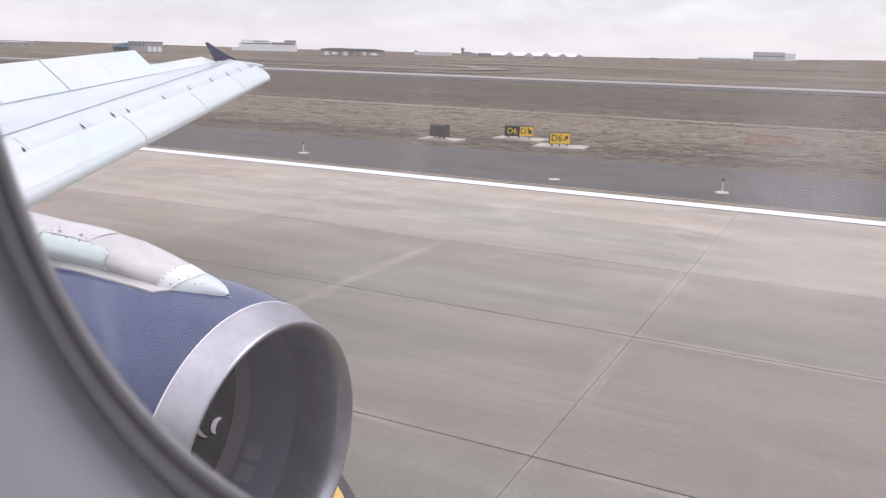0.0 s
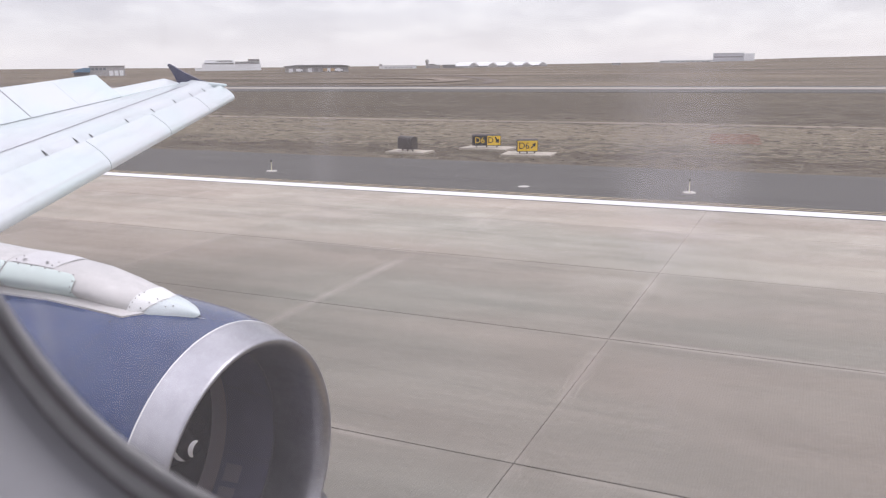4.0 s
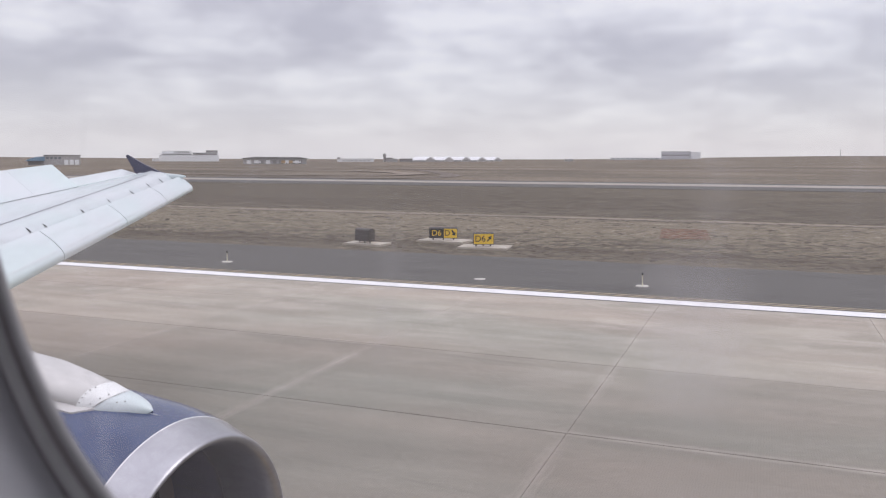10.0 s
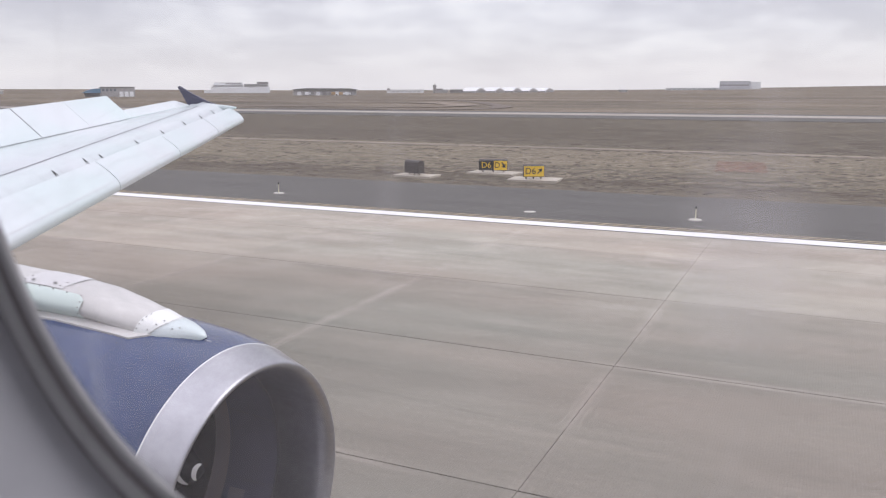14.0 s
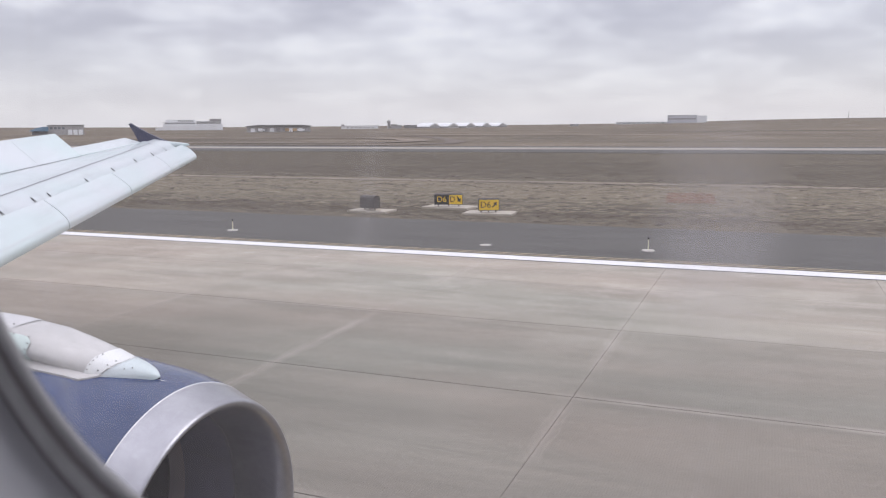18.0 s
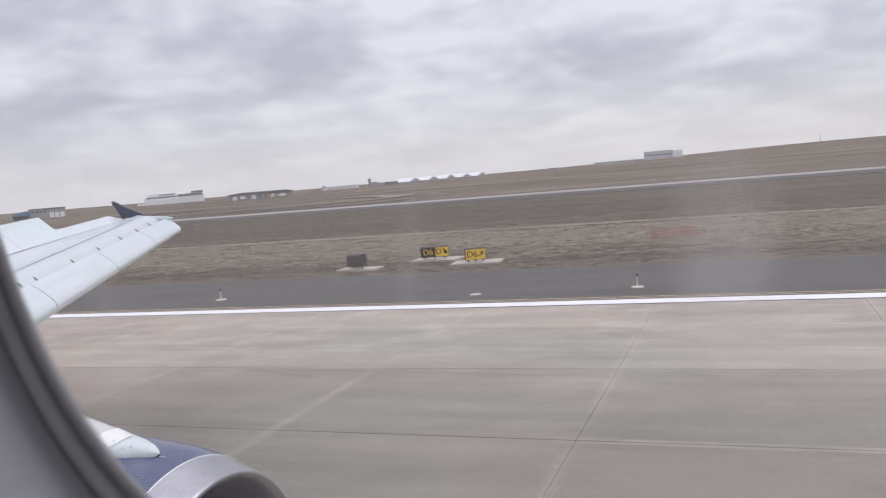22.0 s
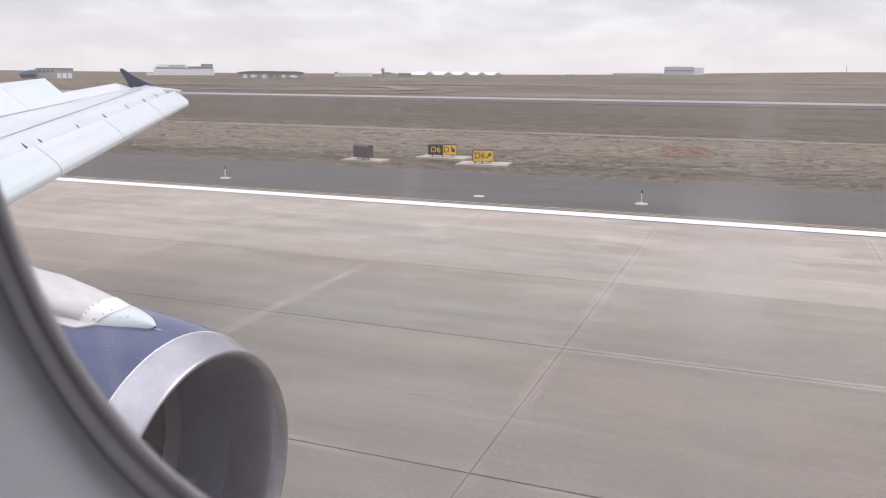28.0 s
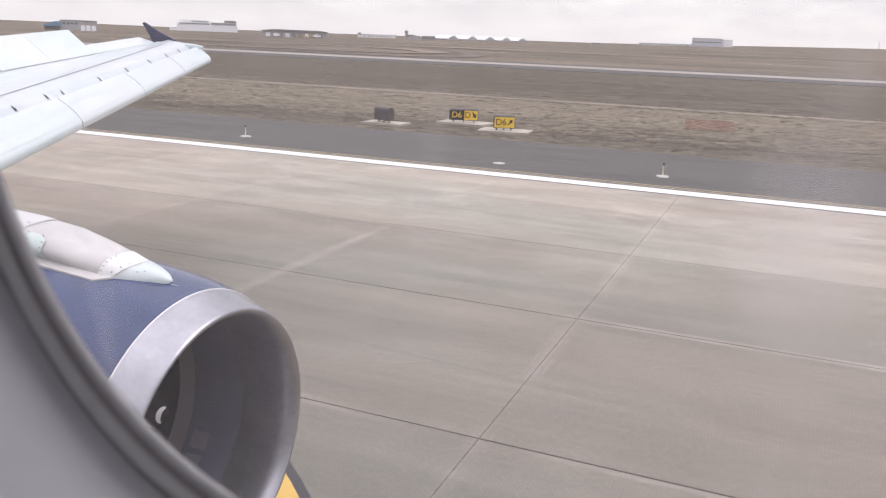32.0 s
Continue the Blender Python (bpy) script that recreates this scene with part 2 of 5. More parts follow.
def turf(name):
    """Dormant prairie grass: mown strips along the runway, bare soil, straw-coloured swathes."""
    m = bpy.data.materials.new(name)
    m.use_nodes = True
    n = Net(m.node_tree)
    pos = n.add("ShaderNodeNewGeometry").outputs["Position"]
    base = n.ramp(n.noise(pos, 0.05, 6, 0.65), (0.3, (0.107, 0.087, 0.068)), (0.7, (0.180, 0.148, 0.114)))
    # mown bands that follow the runway
    across = n.math("ADD", n.add("ShaderNodeSeparateXYZ", {0: pos}).outputs[1], n.math("MULTIPLY", n.math("SUBTRACT", n.noise(n.scaled(pos, 0.03, 0.12, 1), 1.0, 4), 0.5), 9))
    bands = n.ramp(n.math("DIVIDE", across, 180.0), (0.19, (0.125, 0.101, 0.081)), (0.215, (0.096, 0.078, 0.063)), (0.235, (0.120, 0.098, 0.077)), (0.26, (0.245, 0.210, 0.152)), (0.335, (0.215, 0.180, 0.136)), (0.35, (0.108, 0.089, 0.072)), (0.62, (0.100, 0.083, 0.068)), (0.9, (0.186, 0.156, 0.126)))
    base = n.mix(0.72, base, bands)
    strip = n.ramp(n.noise(n.scaled(pos, 0.012, 0.11, 1), 1.0, 5, 0.6, 0.3), (0.40, (0.093, 0.075, 0.060)), (0.60, (0.224, 0.190, 0.145)))
    base = n.mix(0.32, base, strip)
    clump = n.ramp(n.noise(n.scaled(pos, 0.6, 0.6, 1), 1.0, 8, 0.82), (0.36, (0.070, 0.058, 0.046)), (0.5, (0.125, 0.105, 0.082)), (0.64, (0.30, 0.258, 0.195)))
    wide = n.ramp(n.noise(n.scaled(pos, 0.006, 0.012, 1), 1.0, 7, 0.7, 0.6), (0.36, (0.062, 0.049, 0.042)), (0.5, (0.135, 0.108, 0.088)), (0.64, (0.29, 0.225, 0.175)))
    far = n.ramp(n.math("DIVIDE", n.add("ShaderNodeSeparateXYZ", {0: pos}).outputs[1], 1000.0), (0.12, 0.4), (0.2, 0.8))
    base = n.mix(far, base, wide)
    base = n.mix(0.34, base, clump)
    # pale flecks of flattened straw, thickest in the mown band
    fleck = n.ramp(n.noise(n.scaled(pos, 1.1, 1.25, 1), 1.0, 6, 0.7, 0.3), (0.54, 0.0), (0.66, 0.9))
    swath = n.ramp(n.math("DIVIDE", across, 180.0), (0.19, 0.55), (0.25, 1.0), (0.34, 0.8), (0.37, 0.25), (0.8, 0.35))
    base = n.mix(n.math("MULTIPLY", fleck, swath), base, (0.285, 0.245, 0.185, 1))
    dull = n.ramp(n.noise(n.scaled(pos, 0.42, 0.6, 1), 1.0, 6, 0.7, 0.3), (0.38, 0.6), (0.52, 1.0))
    base = n.mix(0.7, base, n.mix(1.0, base, dull, "MULTIPLY"))
    speck = n.ramp(n.noise(n.scaled(pos, 3.2, 2.2, 1), 1.0, 5, 0.75), (0.36, 0.70), (0.5, 1.02), (0.64, 1.36))
    base = n.mix(0.75, base, n.mix(1.0, base, speck, "MULTIPLY"))
    base = n.mix(1.0, base, (1.03, 1.06, 1.04, 1), "MULTIPLY")
    # strips mown at different times: dark by the shoulder, straw, dark again, paler beyond the taxiway
    mown = n.ramp(n.math("DIVIDE", across, 400.0), (0.085, 0.80), (0.105, 0.86), (0.118, 1.16), (0.148, 1.12), (0.155, 0.86), (0.30, 0.84), (0.40, 1.06), (0.8, 1.10))
    base = n.mix(1.0, base, mown, "MULTIPLY")
    # bare dark soil along the edge of the shoulder
    soil = n.math("ADD", n.add("ShaderNodeSeparateXYZ", {0: pos}).outputs[1], n.math("MULTIPLY", n.noise(n.scaled(pos, 0.4, 0.6, 1), 1.0, 4), 1.2))
    base = n.mix(n.ramp(n.math("DIVIDE", soil, 60.0), (0.588, 0.85), (0.596, 0.7), (0.607, 0.0)), base, (0.062, 0.046, 0.038, 1))
    b = n.add("ShaderNodeBsdfPrincipled", {"Base Color": base, "Roughness": 0.95, "Specular IOR Level": 0.1})
    n.tree.links.new(n.add("ShaderNodeBump", {"Strength": 0.6, "Distance": 0.15, "Height": n.noise(pos, 2.5, 6, 0.75)}).outputs[0], b.inputs["Normal"])
    n.tree.links.new(b.outputs[0], n.add("ShaderNodeOutputMaterial").inputs[0])
    return m


def wing_paint(name, cool, warm, grime, rough):
    """Pale wing enamel: cool and warm patches, thin grime drawn out along the span, faint chordwise streaks."""
    m = bpy.data.materials.new(name)
    m.use_nodes = True
    n = Net(m.node_tree)
    pos = n.add("ShaderNodeNewGeometry").outputs["Position"]
    sp = n.add("ShaderNodeSeparateXYZ", {0: pos})
    chord = n.math("MULTIPLY_ADD", sp.outputs[1], 0.5, sp.outputs[0])
    flow = n.add("ShaderNodeCombineXYZ", {0: chord, 1: sp.outputs[1], 2: sp.outputs[2]}).outputs[0]
    base = n.ramp(n.noise(n.scaled(flow, 1.2, 0.55, 1), 1.0, 4, 0.5), (0.36, cool), (0.64, warm))
    smear = n.ramp(n.noise(n.scaled(flow, 5.0, 0.45, 1), 1.0, 5, 0.65, 0.2), (0.50, 1.0), (0.72, 1.0 - grime))
    base = n.mix(1.0, base, smear, "MULTIPLY")
    drip = n.ramp(n.noise(n.scaled(flow, 0.5, 9.0, 1), 1.0, 4, 0.6), (0.54, 1.0), (0.74, 1.0 - 0.6 * grime))
    base = n.mix(1.0, base, drip, "MULTIPLY")
    b = n.add("ShaderNodeBsdfPrincipled", {"Base Color": base, "Roughness": rough, "Coat Weight": 0.45, "Coat Roughness": 0.06})
    n.tree.links.new(n.add("ShaderNodeBump", {"Strength": 0.03, "Distance": 0.01, "Height": n.noise(flow, 5.0, 4)}).outputs[0], b.inputs["Normal"])
    n.tree.links.new(b.outputs[0], n.add("ShaderNodeOutputMaterial").inputs[0])
    return m


def dusty_glass(name):
    """A scratched acrylic window: clear, with a thin film of dirt and a few wiped smears."""
    m = bpy.data.materials.new(name)
    m.use_nodes = True
    n = Net(m.node_tree)
    pos = n.add("ShaderNodeTexCoord").outputs["Object"]
    film = n.ramp(n.noise(n.scaled(pos, 9, 1, 3), 1.0, 4, 0.6), (0.4, 0.055), (0.75, 0.09))
    smear = n.ramp(n.noise(n.scaled(pos, 40, 1, 9), 1.0, 3, 0.5, 0.5), (0.60, 0.0), (0.80, 0.12))
    sx = n.add("ShaderNodeSeparateXYZ", {0: pos})
    wob = n.math("MULTIPLY", n.math("SUBTRACT", n.noise(n.scaled(pos, 60, 1, 35), 1.0, 4, 0.6), 0.5), 1.6)
    du = n.math("DIVIDE", n.math("SUBTRACT", sx.outputs[0], -0.017), 0.017)
    dv = n.math("DIVIDE", n.math("SUBTRACT", sx.outputs[2], 4.366), 0.026)
    away = n.math("ADD", n.math("ADD", n.math("MULTIPLY", du, du), n.math("MULTIPLY", dv, dv)), wob)
    spot = n.ramp(away, (0.0, 0.14), (0.45, 0.07), (1.0, 0.0))
    fac = n.math("ADD", n.math("ADD", film, smear), spot)
    clear = n.add("ShaderNodeBsdfTransparent", {0: (0.985, 0.985, 0.99, 1)})
    dirt = n.add("ShaderNodeBsdfTranslucent", {0: (0.86, 0.82, 0.84, 1)})
    mixed = n.add("ShaderNodeMixShader", {0: fac, 1: clear.outputs[0], 2: dirt.outputs[0]})
    n.tree.links.new(mixed.outputs[0], n.add("ShaderNodeOutputMaterial").inputs[0])
    return m


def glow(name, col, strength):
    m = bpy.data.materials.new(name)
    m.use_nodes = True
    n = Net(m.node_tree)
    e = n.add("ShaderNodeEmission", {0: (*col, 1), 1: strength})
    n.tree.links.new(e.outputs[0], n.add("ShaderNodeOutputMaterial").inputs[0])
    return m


M = dict(
    concrete=concrete("worn_concrete"), turf=turf("dormant_grass"), glass=dusty_glass("dusty_acrylic"),
    asphalt=plain("asphalt", (0.103, 0.098, 0.092), 0.9, vary=0.18, scale=0.5, bump=0.5, bscale=30, stretch=(0.3, 1.4, 1), spec=0.2),
    taxi_concrete=plain("pale_taxiway_concrete", (0.35, 0.325, 0.292), 0.95, vary=0.2, scale=0.12, bump=0.2, bscale=12, stretch=(0.5, 1.2, 1), spec=0.0),
    joint=plain("joint_sealant", (0.10, 0.093, 0.086), 0.9, scale=2),
    paint_white=plain("white_paint", (0.74, 0.73, 0.735), 0.7, vary=0.1, scale=1.2, bump=0.2, bscale=25),
    paint_black=plain("black_paint", (0.05, 0.048, 0.05), 0.8, scale=2),
    paint_yellow=plain("yellow_paint", (0.62, 0.40, 0.10), 0.7, vary=0.2, scale=1.5),
    paint_faded=plain("faded_yellow_paint", (0.52, 0.42, 0.25), 0.8, vary=0.25, scale=1.5),
    wing_white=wing_paint("wing_grey_paint", (0.52, 0.60, 0.605), (0.582, 0.615, 0.64), 0.18, 0.34),
    slat_white=wing_paint("slat_paint", (0.55, 0.635, 0.638), (0.60, 0.635, 0.66), 0.12, 0.31),
    spoiler_white=wing_paint("spoiler_paint", (0.545, 0.635, 0.638), (0.60, 0.635, 0.66), 0.10, 0.4),
    pylon_white=plain("pylon_paint", (0.50, 0.485, 0.475), 0.34, vary=0.22, scale=2.2, stretch=(0.5, 1, 1), coat=0.45),
    shoulder_panel=plain("shoulder_panel_paint", (0.545, 0.535, 0.54), 0.36, vary=0.08, scale=3, coat=0.3),
    lip_shade=plain("slat_crease_shade", (0.56, 0.565, 0.59), 0.6, scale=4),
    pylon_panel=plain("pylon_panel_paint", (0.57, 0.655, 0.625), 0.36, vary=0.06, scale=3),
    cap_white=plain("fairing_cap_paint", (0.72, 0.725, 0.72), 0.36, vary=0.04, scale=3, coat=0.3),
    joint_light=plain("faint_panel_joint", (0.47, 0.475, 0.485), 0.6, scale=4),
    joint_shadow_dark=plain("dark_joint_and_slat_shadow", (0.24, 0.235, 0.235), 0.6, scale=4),
    rivet=plain("fastener_metal", (0.17, 0.165, 0.16), 0.5, metal=0.3, scale=9),
    slot=plain("slot_black", (0.03, 0.03, 0.032), 0.8, scale=9),
    seam=plain("panel_gap", (0.16, 0.15, 0.165), 0.8, scale=4),
    blue=plain("dark_blue_gloss_paint", (0.024, 0.044, 0.122), 0.24, vary=0.22, scale=1.3, coat=0.35, spec=0.4),
    fin_blue=plain("wingtip_blue_paint", (0.035, 0.04, 0.085), 0.35, vary=0.1, scale=2, coat=0.3),
    lip=plain("bare_aluminium", (0.37, 0.368, 0.395), 0.30, metal=0.85, vary=0.16, scale=3.4, bump=0.03, bscale=9),
    barrel=plain("inlet_liner", (0.150, 0.145, 0.215), 0.45, metal=0.2, vary=0.14, scale=2.2),
    liner_plate=plain("liner_plate_grey", (0.25, 0.245, 0.29), 0.5, metal=0.2, scale=3),
    ring=plain("fan_case_ring", (0.29, 0.25, 0.255), 0.6, vary=0.1, scale=4),
    blade=plain("titanium_blade", (0.045, 0.038, 0.048), 0.5, metal=0.5, scale=4),
    spinner=plain("spinner_and_inlet_shade_black", (0.007, 0.006, 0.008), 0.95, scale=4, spec=0.05),
    rim_dark=plain("window_seal_rubber", (0.20, 0.182, 0.188), 0.7, scale=30),
    rim_grey=plain("window_bezel_plastic", (0.37, 0.365, 0.37), 0.55, scale=20),
    lining=plain("cabin_lining", (0.475, 0.475, 0.505), 0.6, vary=0.04, scale=9, bump=0.08, bscale=220),
    skin=plain("fuselage_paint", (0.8, 0.8, 0.8), 0.35, vary=0.03, scale=2),
    carpet=plain("cabin_carpet", (0.05, 0.05, 0.08), 0.95, scale=12),
    hangar_white=plain("white_cladding", (0.80, 0.81, 0.82), 0.6, vary=0.04, scale=0.1),
    # greys and darks of the far buildings are paled to put distance haze into them
    hangar_grey=plain("grey_cladding", (0.40, 0.39, 0.385), 0.7, vary=0.1, scale=0.15),
    block_hazed_grey=plain("hazed_pale_cladding", (0.55, 0.555, 0.59), 0.7, vary=0.06, scale=0.1),
    hangar_dark=plain("hazed_dark_cladding", (0.29, 0.28, 0.275), 0.7, vary=0.1, scale=0.15),
    roof_dark=plain("hazed_dark_roofing", (0.20, 0.205, 0.20), 0.7, scale=0.2),
    roof_blue=plain("blue_metal_roof", (0.17, 0.27, 0.37), 0.5, scale=0.2),
    tent=plain("white_fabric_roof", (0.70, 0.70, 0.71), 0.6, vary=0.03, scale=0.2),
    window_dark=plain("dark_glazing", (0.22, 0.24, 0.26), 0.25, scale=0.3),
    pad=plain("sign_pad_concrete", (0.42, 0.38, 0.32), 0.9, scale=2, bump=0.3),
    sign_yellow=plain("sign_yellow", (0.76, 0.50, 0.04), 0.5, vary=0.06, scale=3),
    sign_black=plain("sign_black", (0.035, 0.033, 0.03), 0.5, scale=3),
    sign_back=plain("sign_back_metal", (0.075, 0.065, 0.06), 0.6, scale=3),
    post=plain("light_post_paint", (0.66, 0.62, 0.45), 0.6, scale=9),
    plate=plain("base_plate", (0.46, 0.44, 0.40), 0.7, scale=5),
    orange=plain("tan_truck_paint", (0.46, 0.33, 0.20), 0.6, scale=3),
)


# ---- building blocks ----
def mesh_from(name, verts, faces, smooth=None):
    me = bpy.data.meshes.new(name)
    me.from_pydata([tuple(v) for v in verts], [], faces)
    b = bmesh.new()
    b.from_mesh(me)
    bmesh.ops.recalc_face_normals(b, faces=b.faces)
    b.to_mesh(me)
    b.free()
    if smooth is not None:
        me.polygons.foreach_set("use_smooth", [True] * len(me.polygons))
        me.set_sharp_from_angle(angle=radians(smooth))
    return me


def part(name, me, mat, parent=None, label=""):
    ob = new(name, me)
    if mat is not None and not me.materials:
        me.materials.append(mat)
    if parent is not None:
        ob.parent = parent
    return tagged(ob, label) if label else ob


def loft(name, rings, closed=True, caps=True, smooth=40, loop=False):
    """Skin through rings with the same number of points."""
    k = len(rings[0])
    verts = [p for r in rings for p in r]
    faces = []
    last = len(rings) if loop else len(rings) - 1
    for i in range(last):
        j = (i + 1) % len(rings)
        for a in range(k if closed else k - 1):
            b = (a + 1) % k
            faces.append((i * k + a, i * k + b, j * k + b, j * k + a))
    if caps and closed and not loop:
        faces += [tuple(range(k)), tuple(range((len(rings) - 1) * k, len(rings) * k))]
    return mesh_from(name, verts, faces, smooth)


def box(name, x0, x1, y0, y1, z0, z1, bev=0.0):
    b = bmesh.new()
    bmesh.ops.create_cube(b, size=1)
    for v in b.verts:
        v.co = ((x0 + x1) / 2 + v.co.x * (x1 - x0), (y0 + y1) / 2 + v.co.y * (y1 - y0), (z0 + z1) / 2 + v.co.z * (z1 - z0))
    if bev:
        bmesh.ops.bevel(b, geom=b.edges[:], offset=bev, segments=2, affect="EDGES")
    me = bpy.data.meshes.new(name)
    b.to_mesh(me)
    b.free()
    return me


def lathe(name, profile, yc, zc, n=72, smooth=35, loop=False, tilt=0.0):
    """A nearly round body about an axis along x, its outboard half slightly flattened: profile of (x, r)."""
    rings = []
    for x, r in profile:
        rings.append([(x + math.tan(tilt) * r * math.sin(a), yc + r * math.cos(a) * (0.968 if math.cos(a) > 0 else 1.0), zc + r * math.sin(a)) for a in (2 * math.pi * i / n for i in range(n))])
    return loft(name, rings, True, False, smooth, loop)


def empty(name, label, category, group="", kind=""):
    return tagged(new(name), label, category, group, kind)


def lerp(a, b, f):
    return a + (b - a) * f


def smooth(f):
    f = max(0.0, min(1.0, f))
    return f * f * (3 - 2 * f)


# ---- ground ----
def land(x, y):
    """Height of the prairie: level by the runway, a shallow dip, then a low rise to the skyline."""
    d = math.hypot(x, y)
    az = math.degrees(math.atan2(x, max(y, 1)))
    dip = -1.8 * smooth((d - 300) / 1100)
    rise = smooth((d - 1500) / 1900) * (18.0 * smooth((az + 17) / 24) + 7.5 * smooth((-az - 36) / 14))
    level = smooth((abs(y - 140) - 26) / 20)
    roll_ = level * 0.35 * smooth((d - 160) / 300) * noise.noise(Vector((x * 0.004, y * 0.006, 3.1)))
    swell = level * 0.12 * smooth((y - 40) / 30) * noise.noise(Vector((x * 0.02, y * 0.05, 0.7)))
    return -0.06 + dip + rise + roll_ + swell


ys = [-900, -300, -90, -25, 0, 20, 33] + [34.5 + 1.6 * i for i in range(30)] + [84 + 7 * i for i in range(22)]
v = ys[-1]
while v < 4600:
    v *= 1.09
    ys.append(v)
xs = sorted({s * (10 * i if i < 26 else 250 * 1.115 ** (i - 25)) for i in range(54) for s in (-1, 1)})
grid = [(x, y, land(x, y)) for y in ys for x in xs]
nx = len(xs)
quads = [(j * nx + i, j * nx + i + 1, (j + 1) * nx + i + 1, (j + 1) * nx + i) for j in range(len(ys) - 1) for i in range(nx - 1)]
tagged(part("ground", mesh_from("ground", grid, quads, 180), M["turf"]), "brown dormant prairie grass reaching the skyline", "grass", kind="structure")


def ragged(name, x0, x1, y0, y1, z, step, wob, mat, label, category):
    """A paved strip along x, whose far edge is frayed where grass grows over it."""
    n = int((x1 - x0) / step)
    verts, faces = [], []
    for i in range(n + 1):
        x = x0 + (x1 - x0) * i / n
        e0, e1 = (wob * noise.noise(Vector((x * 0.45, k, 0))) + wob * 0.6 * noise.noise(Vector((x * 1.9, k, 5))) for k in (y0, y1))
        verts += [(x, y0 + (e0 if wob and y0 > 40 else 0), z), (x, y1 + e1, z), (x, y1 + e1 + 0.06, z - 0.07), (x, y0 + (e0 if wob and y0 > 40 else 0), z - 0.07)]
    for i in range(n):
        a, b = 4 * i, 4 * i + 4
        faces += [(a, b, b + 1, a + 1), (a + 1, b + 1, b + 2, a + 2), (a + 3, b + 3, b, a)]
    return tagged(part(name, mesh_from(name, verts, faces, 30), mat), label, category, kind="structure")


LINE = 25.7
ragged("shoulder", -420, 420, LINE + 0.55, 35.0, -0.012, 0.6, 0.16, M["asphalt"], "dark grey asphalt runway shoulder", "pavement")
runway = tagged(part("runway", box("runway", -420, 420, -38, LINE + 0.54, -0.3, -0.035), M["joint"]), "wide runway of worn grey-brown concrete slabs", "runway", kind="structure")

# the parallel taxiway beyond the grass
ragged("taxiway_shoulder", -900, 900, 124.0, 157.0, 0.0, 2.0, 0.5, M["asphalt"], "dark asphalt shoulders of the far taxiway", "pavement")
part("taxiway", box("taxiway", -900, 900, 138, 148.5, -0.02, 0.03), M["taxi_concrete"])
tagged(bpy.data.objects["taxiway"], "pale concrete taxiway parallel to the runway", "taxiway", kind="structure")


def stripe(name, pts, width, z, mat, label):
    """A painted line through the points, as a thin raised film."""
    verts, faces = [], []
    for i, (x, y) in enumerate(pts):
        a, b = pts[max(i - 1, 0)], pts[min(i + 1, len(pts) - 1)]
        t = Vector((b[0] - a[0], b[1] - a[1])).normalized()
        for s in (-1, 1):
            verts.append((x - t.y * s * width / 2, y + t.x * s * width / 2, z))
    for i in range(len(pts) - 1):
        faces.append((2 * i, 2 * i + 1, 2 * i + 3, 2 * i + 2))
    return tagged(part(name, mesh_from(name, verts, faces), mat), label, "marking", kind="structure")


stripe("edge_line_border", [(x, LINE) for x in range(-420, 421, 20)], 0.94, 0.004, M["paint_black"], "thin black border of the runway edge line")
stripe("edge_line", [(x, LINE) for x in range(-420, 421, 20)], 0.76, 0.008, M["paint_white"], "solid white painted runway edge line")

for yy in (LINE + 0.70, LINE + 0.98):
    stripe("shoulder_line", [(x, yy) for x in range(-420, 421, 20)], 0.075, -0.004, M["paint_faded"], "thin yellow painted line along the shoulder")

# ---- the airliner: wing, engine, pylon, cabin wall ----
plane_root = empty("airliner", "white and dark blue twin-engined airliner on the runway", "aeroplane")


def le(y):
    """Lower leading edge of the extended slats."""
    return -4.118 - 0.52 * y, 3.01 + 0.0734 * (y - 4.614)


def te(y):
    return -11.45 - 0.335 * (y - 7.42)


def hinge(y):
    return -10.68 - 0.335 * (y - 7.42)


NOSE = [(0.38, 0.06), (0.40, 0.075), (0.45, 0.088), (0.53, 0.128), (0.61, 0.190), (0.72, 0.247)]
# inboard of the slats the wing has a fixed, fuller nose
ROOT_NOSE = [(0.44, 0.105), (0.447, 0.135), (0.47, 0.160), (0.53, 0.193), (0.61, 0.225), (0.72, 0.257)]


def top(y, dx):
    """Upper skin, dx metres behind the leading edge of the slats."""
    x0, z0 = le(y)
    c, h = x0 - te(y), x0 - hinge(y)
    keys = NOSE if y > 5.1 else ROOT_NOSE
    keys = keys + [(0.88, 0.289), (1.06, 0.305), (max(1.2, 0.55 * c), 0.33), (max(1.3, h), 0.30), (max(1.5, c), 0.15)]
    for (d0, h0), (d1, h1) in zip(keys, keys[1:]):
        if d0 <= dx <= d1:
            return x0 - dx, z0 + lerp(h0, h1, (dx - d0) / max(1e-6, d1 - d0))
    return x0 - dx, z0 + (keys[0][1] if dx < keys[0][0] else keys[-1][1])


def wing_ring(y):
    c, h = le(y)[0] - te(y), le(y)[0] - hinge(y)
    ds = [d for d, h_ in (NOSE if y > 5.1 else ROOT_NOSE)[:5]] + [0.66, 0.72, 0.80, 0.88, 1.06, max(1.2, 0.4 * c), max(1.25, 0.55 * c), max(1.28, (0.55 * c + h) / 2), max(1.3, h), max(1.5, c)]
    ring = [(top(y, d)[0], y, top(y, d)[1]) for d in ds]
    deep = 0.42 * (16.2 - y) / 11
    return ring + [(lerp(ring[-1][0], ring[0][0], g), y, lerp(ring[-1][2], ring[0][2], g) - 0.02 - deep * math.sin(math.pi * g ** 0.8)) for g in (0.02, 0.25, 0.5, 0.75, 0.95)]


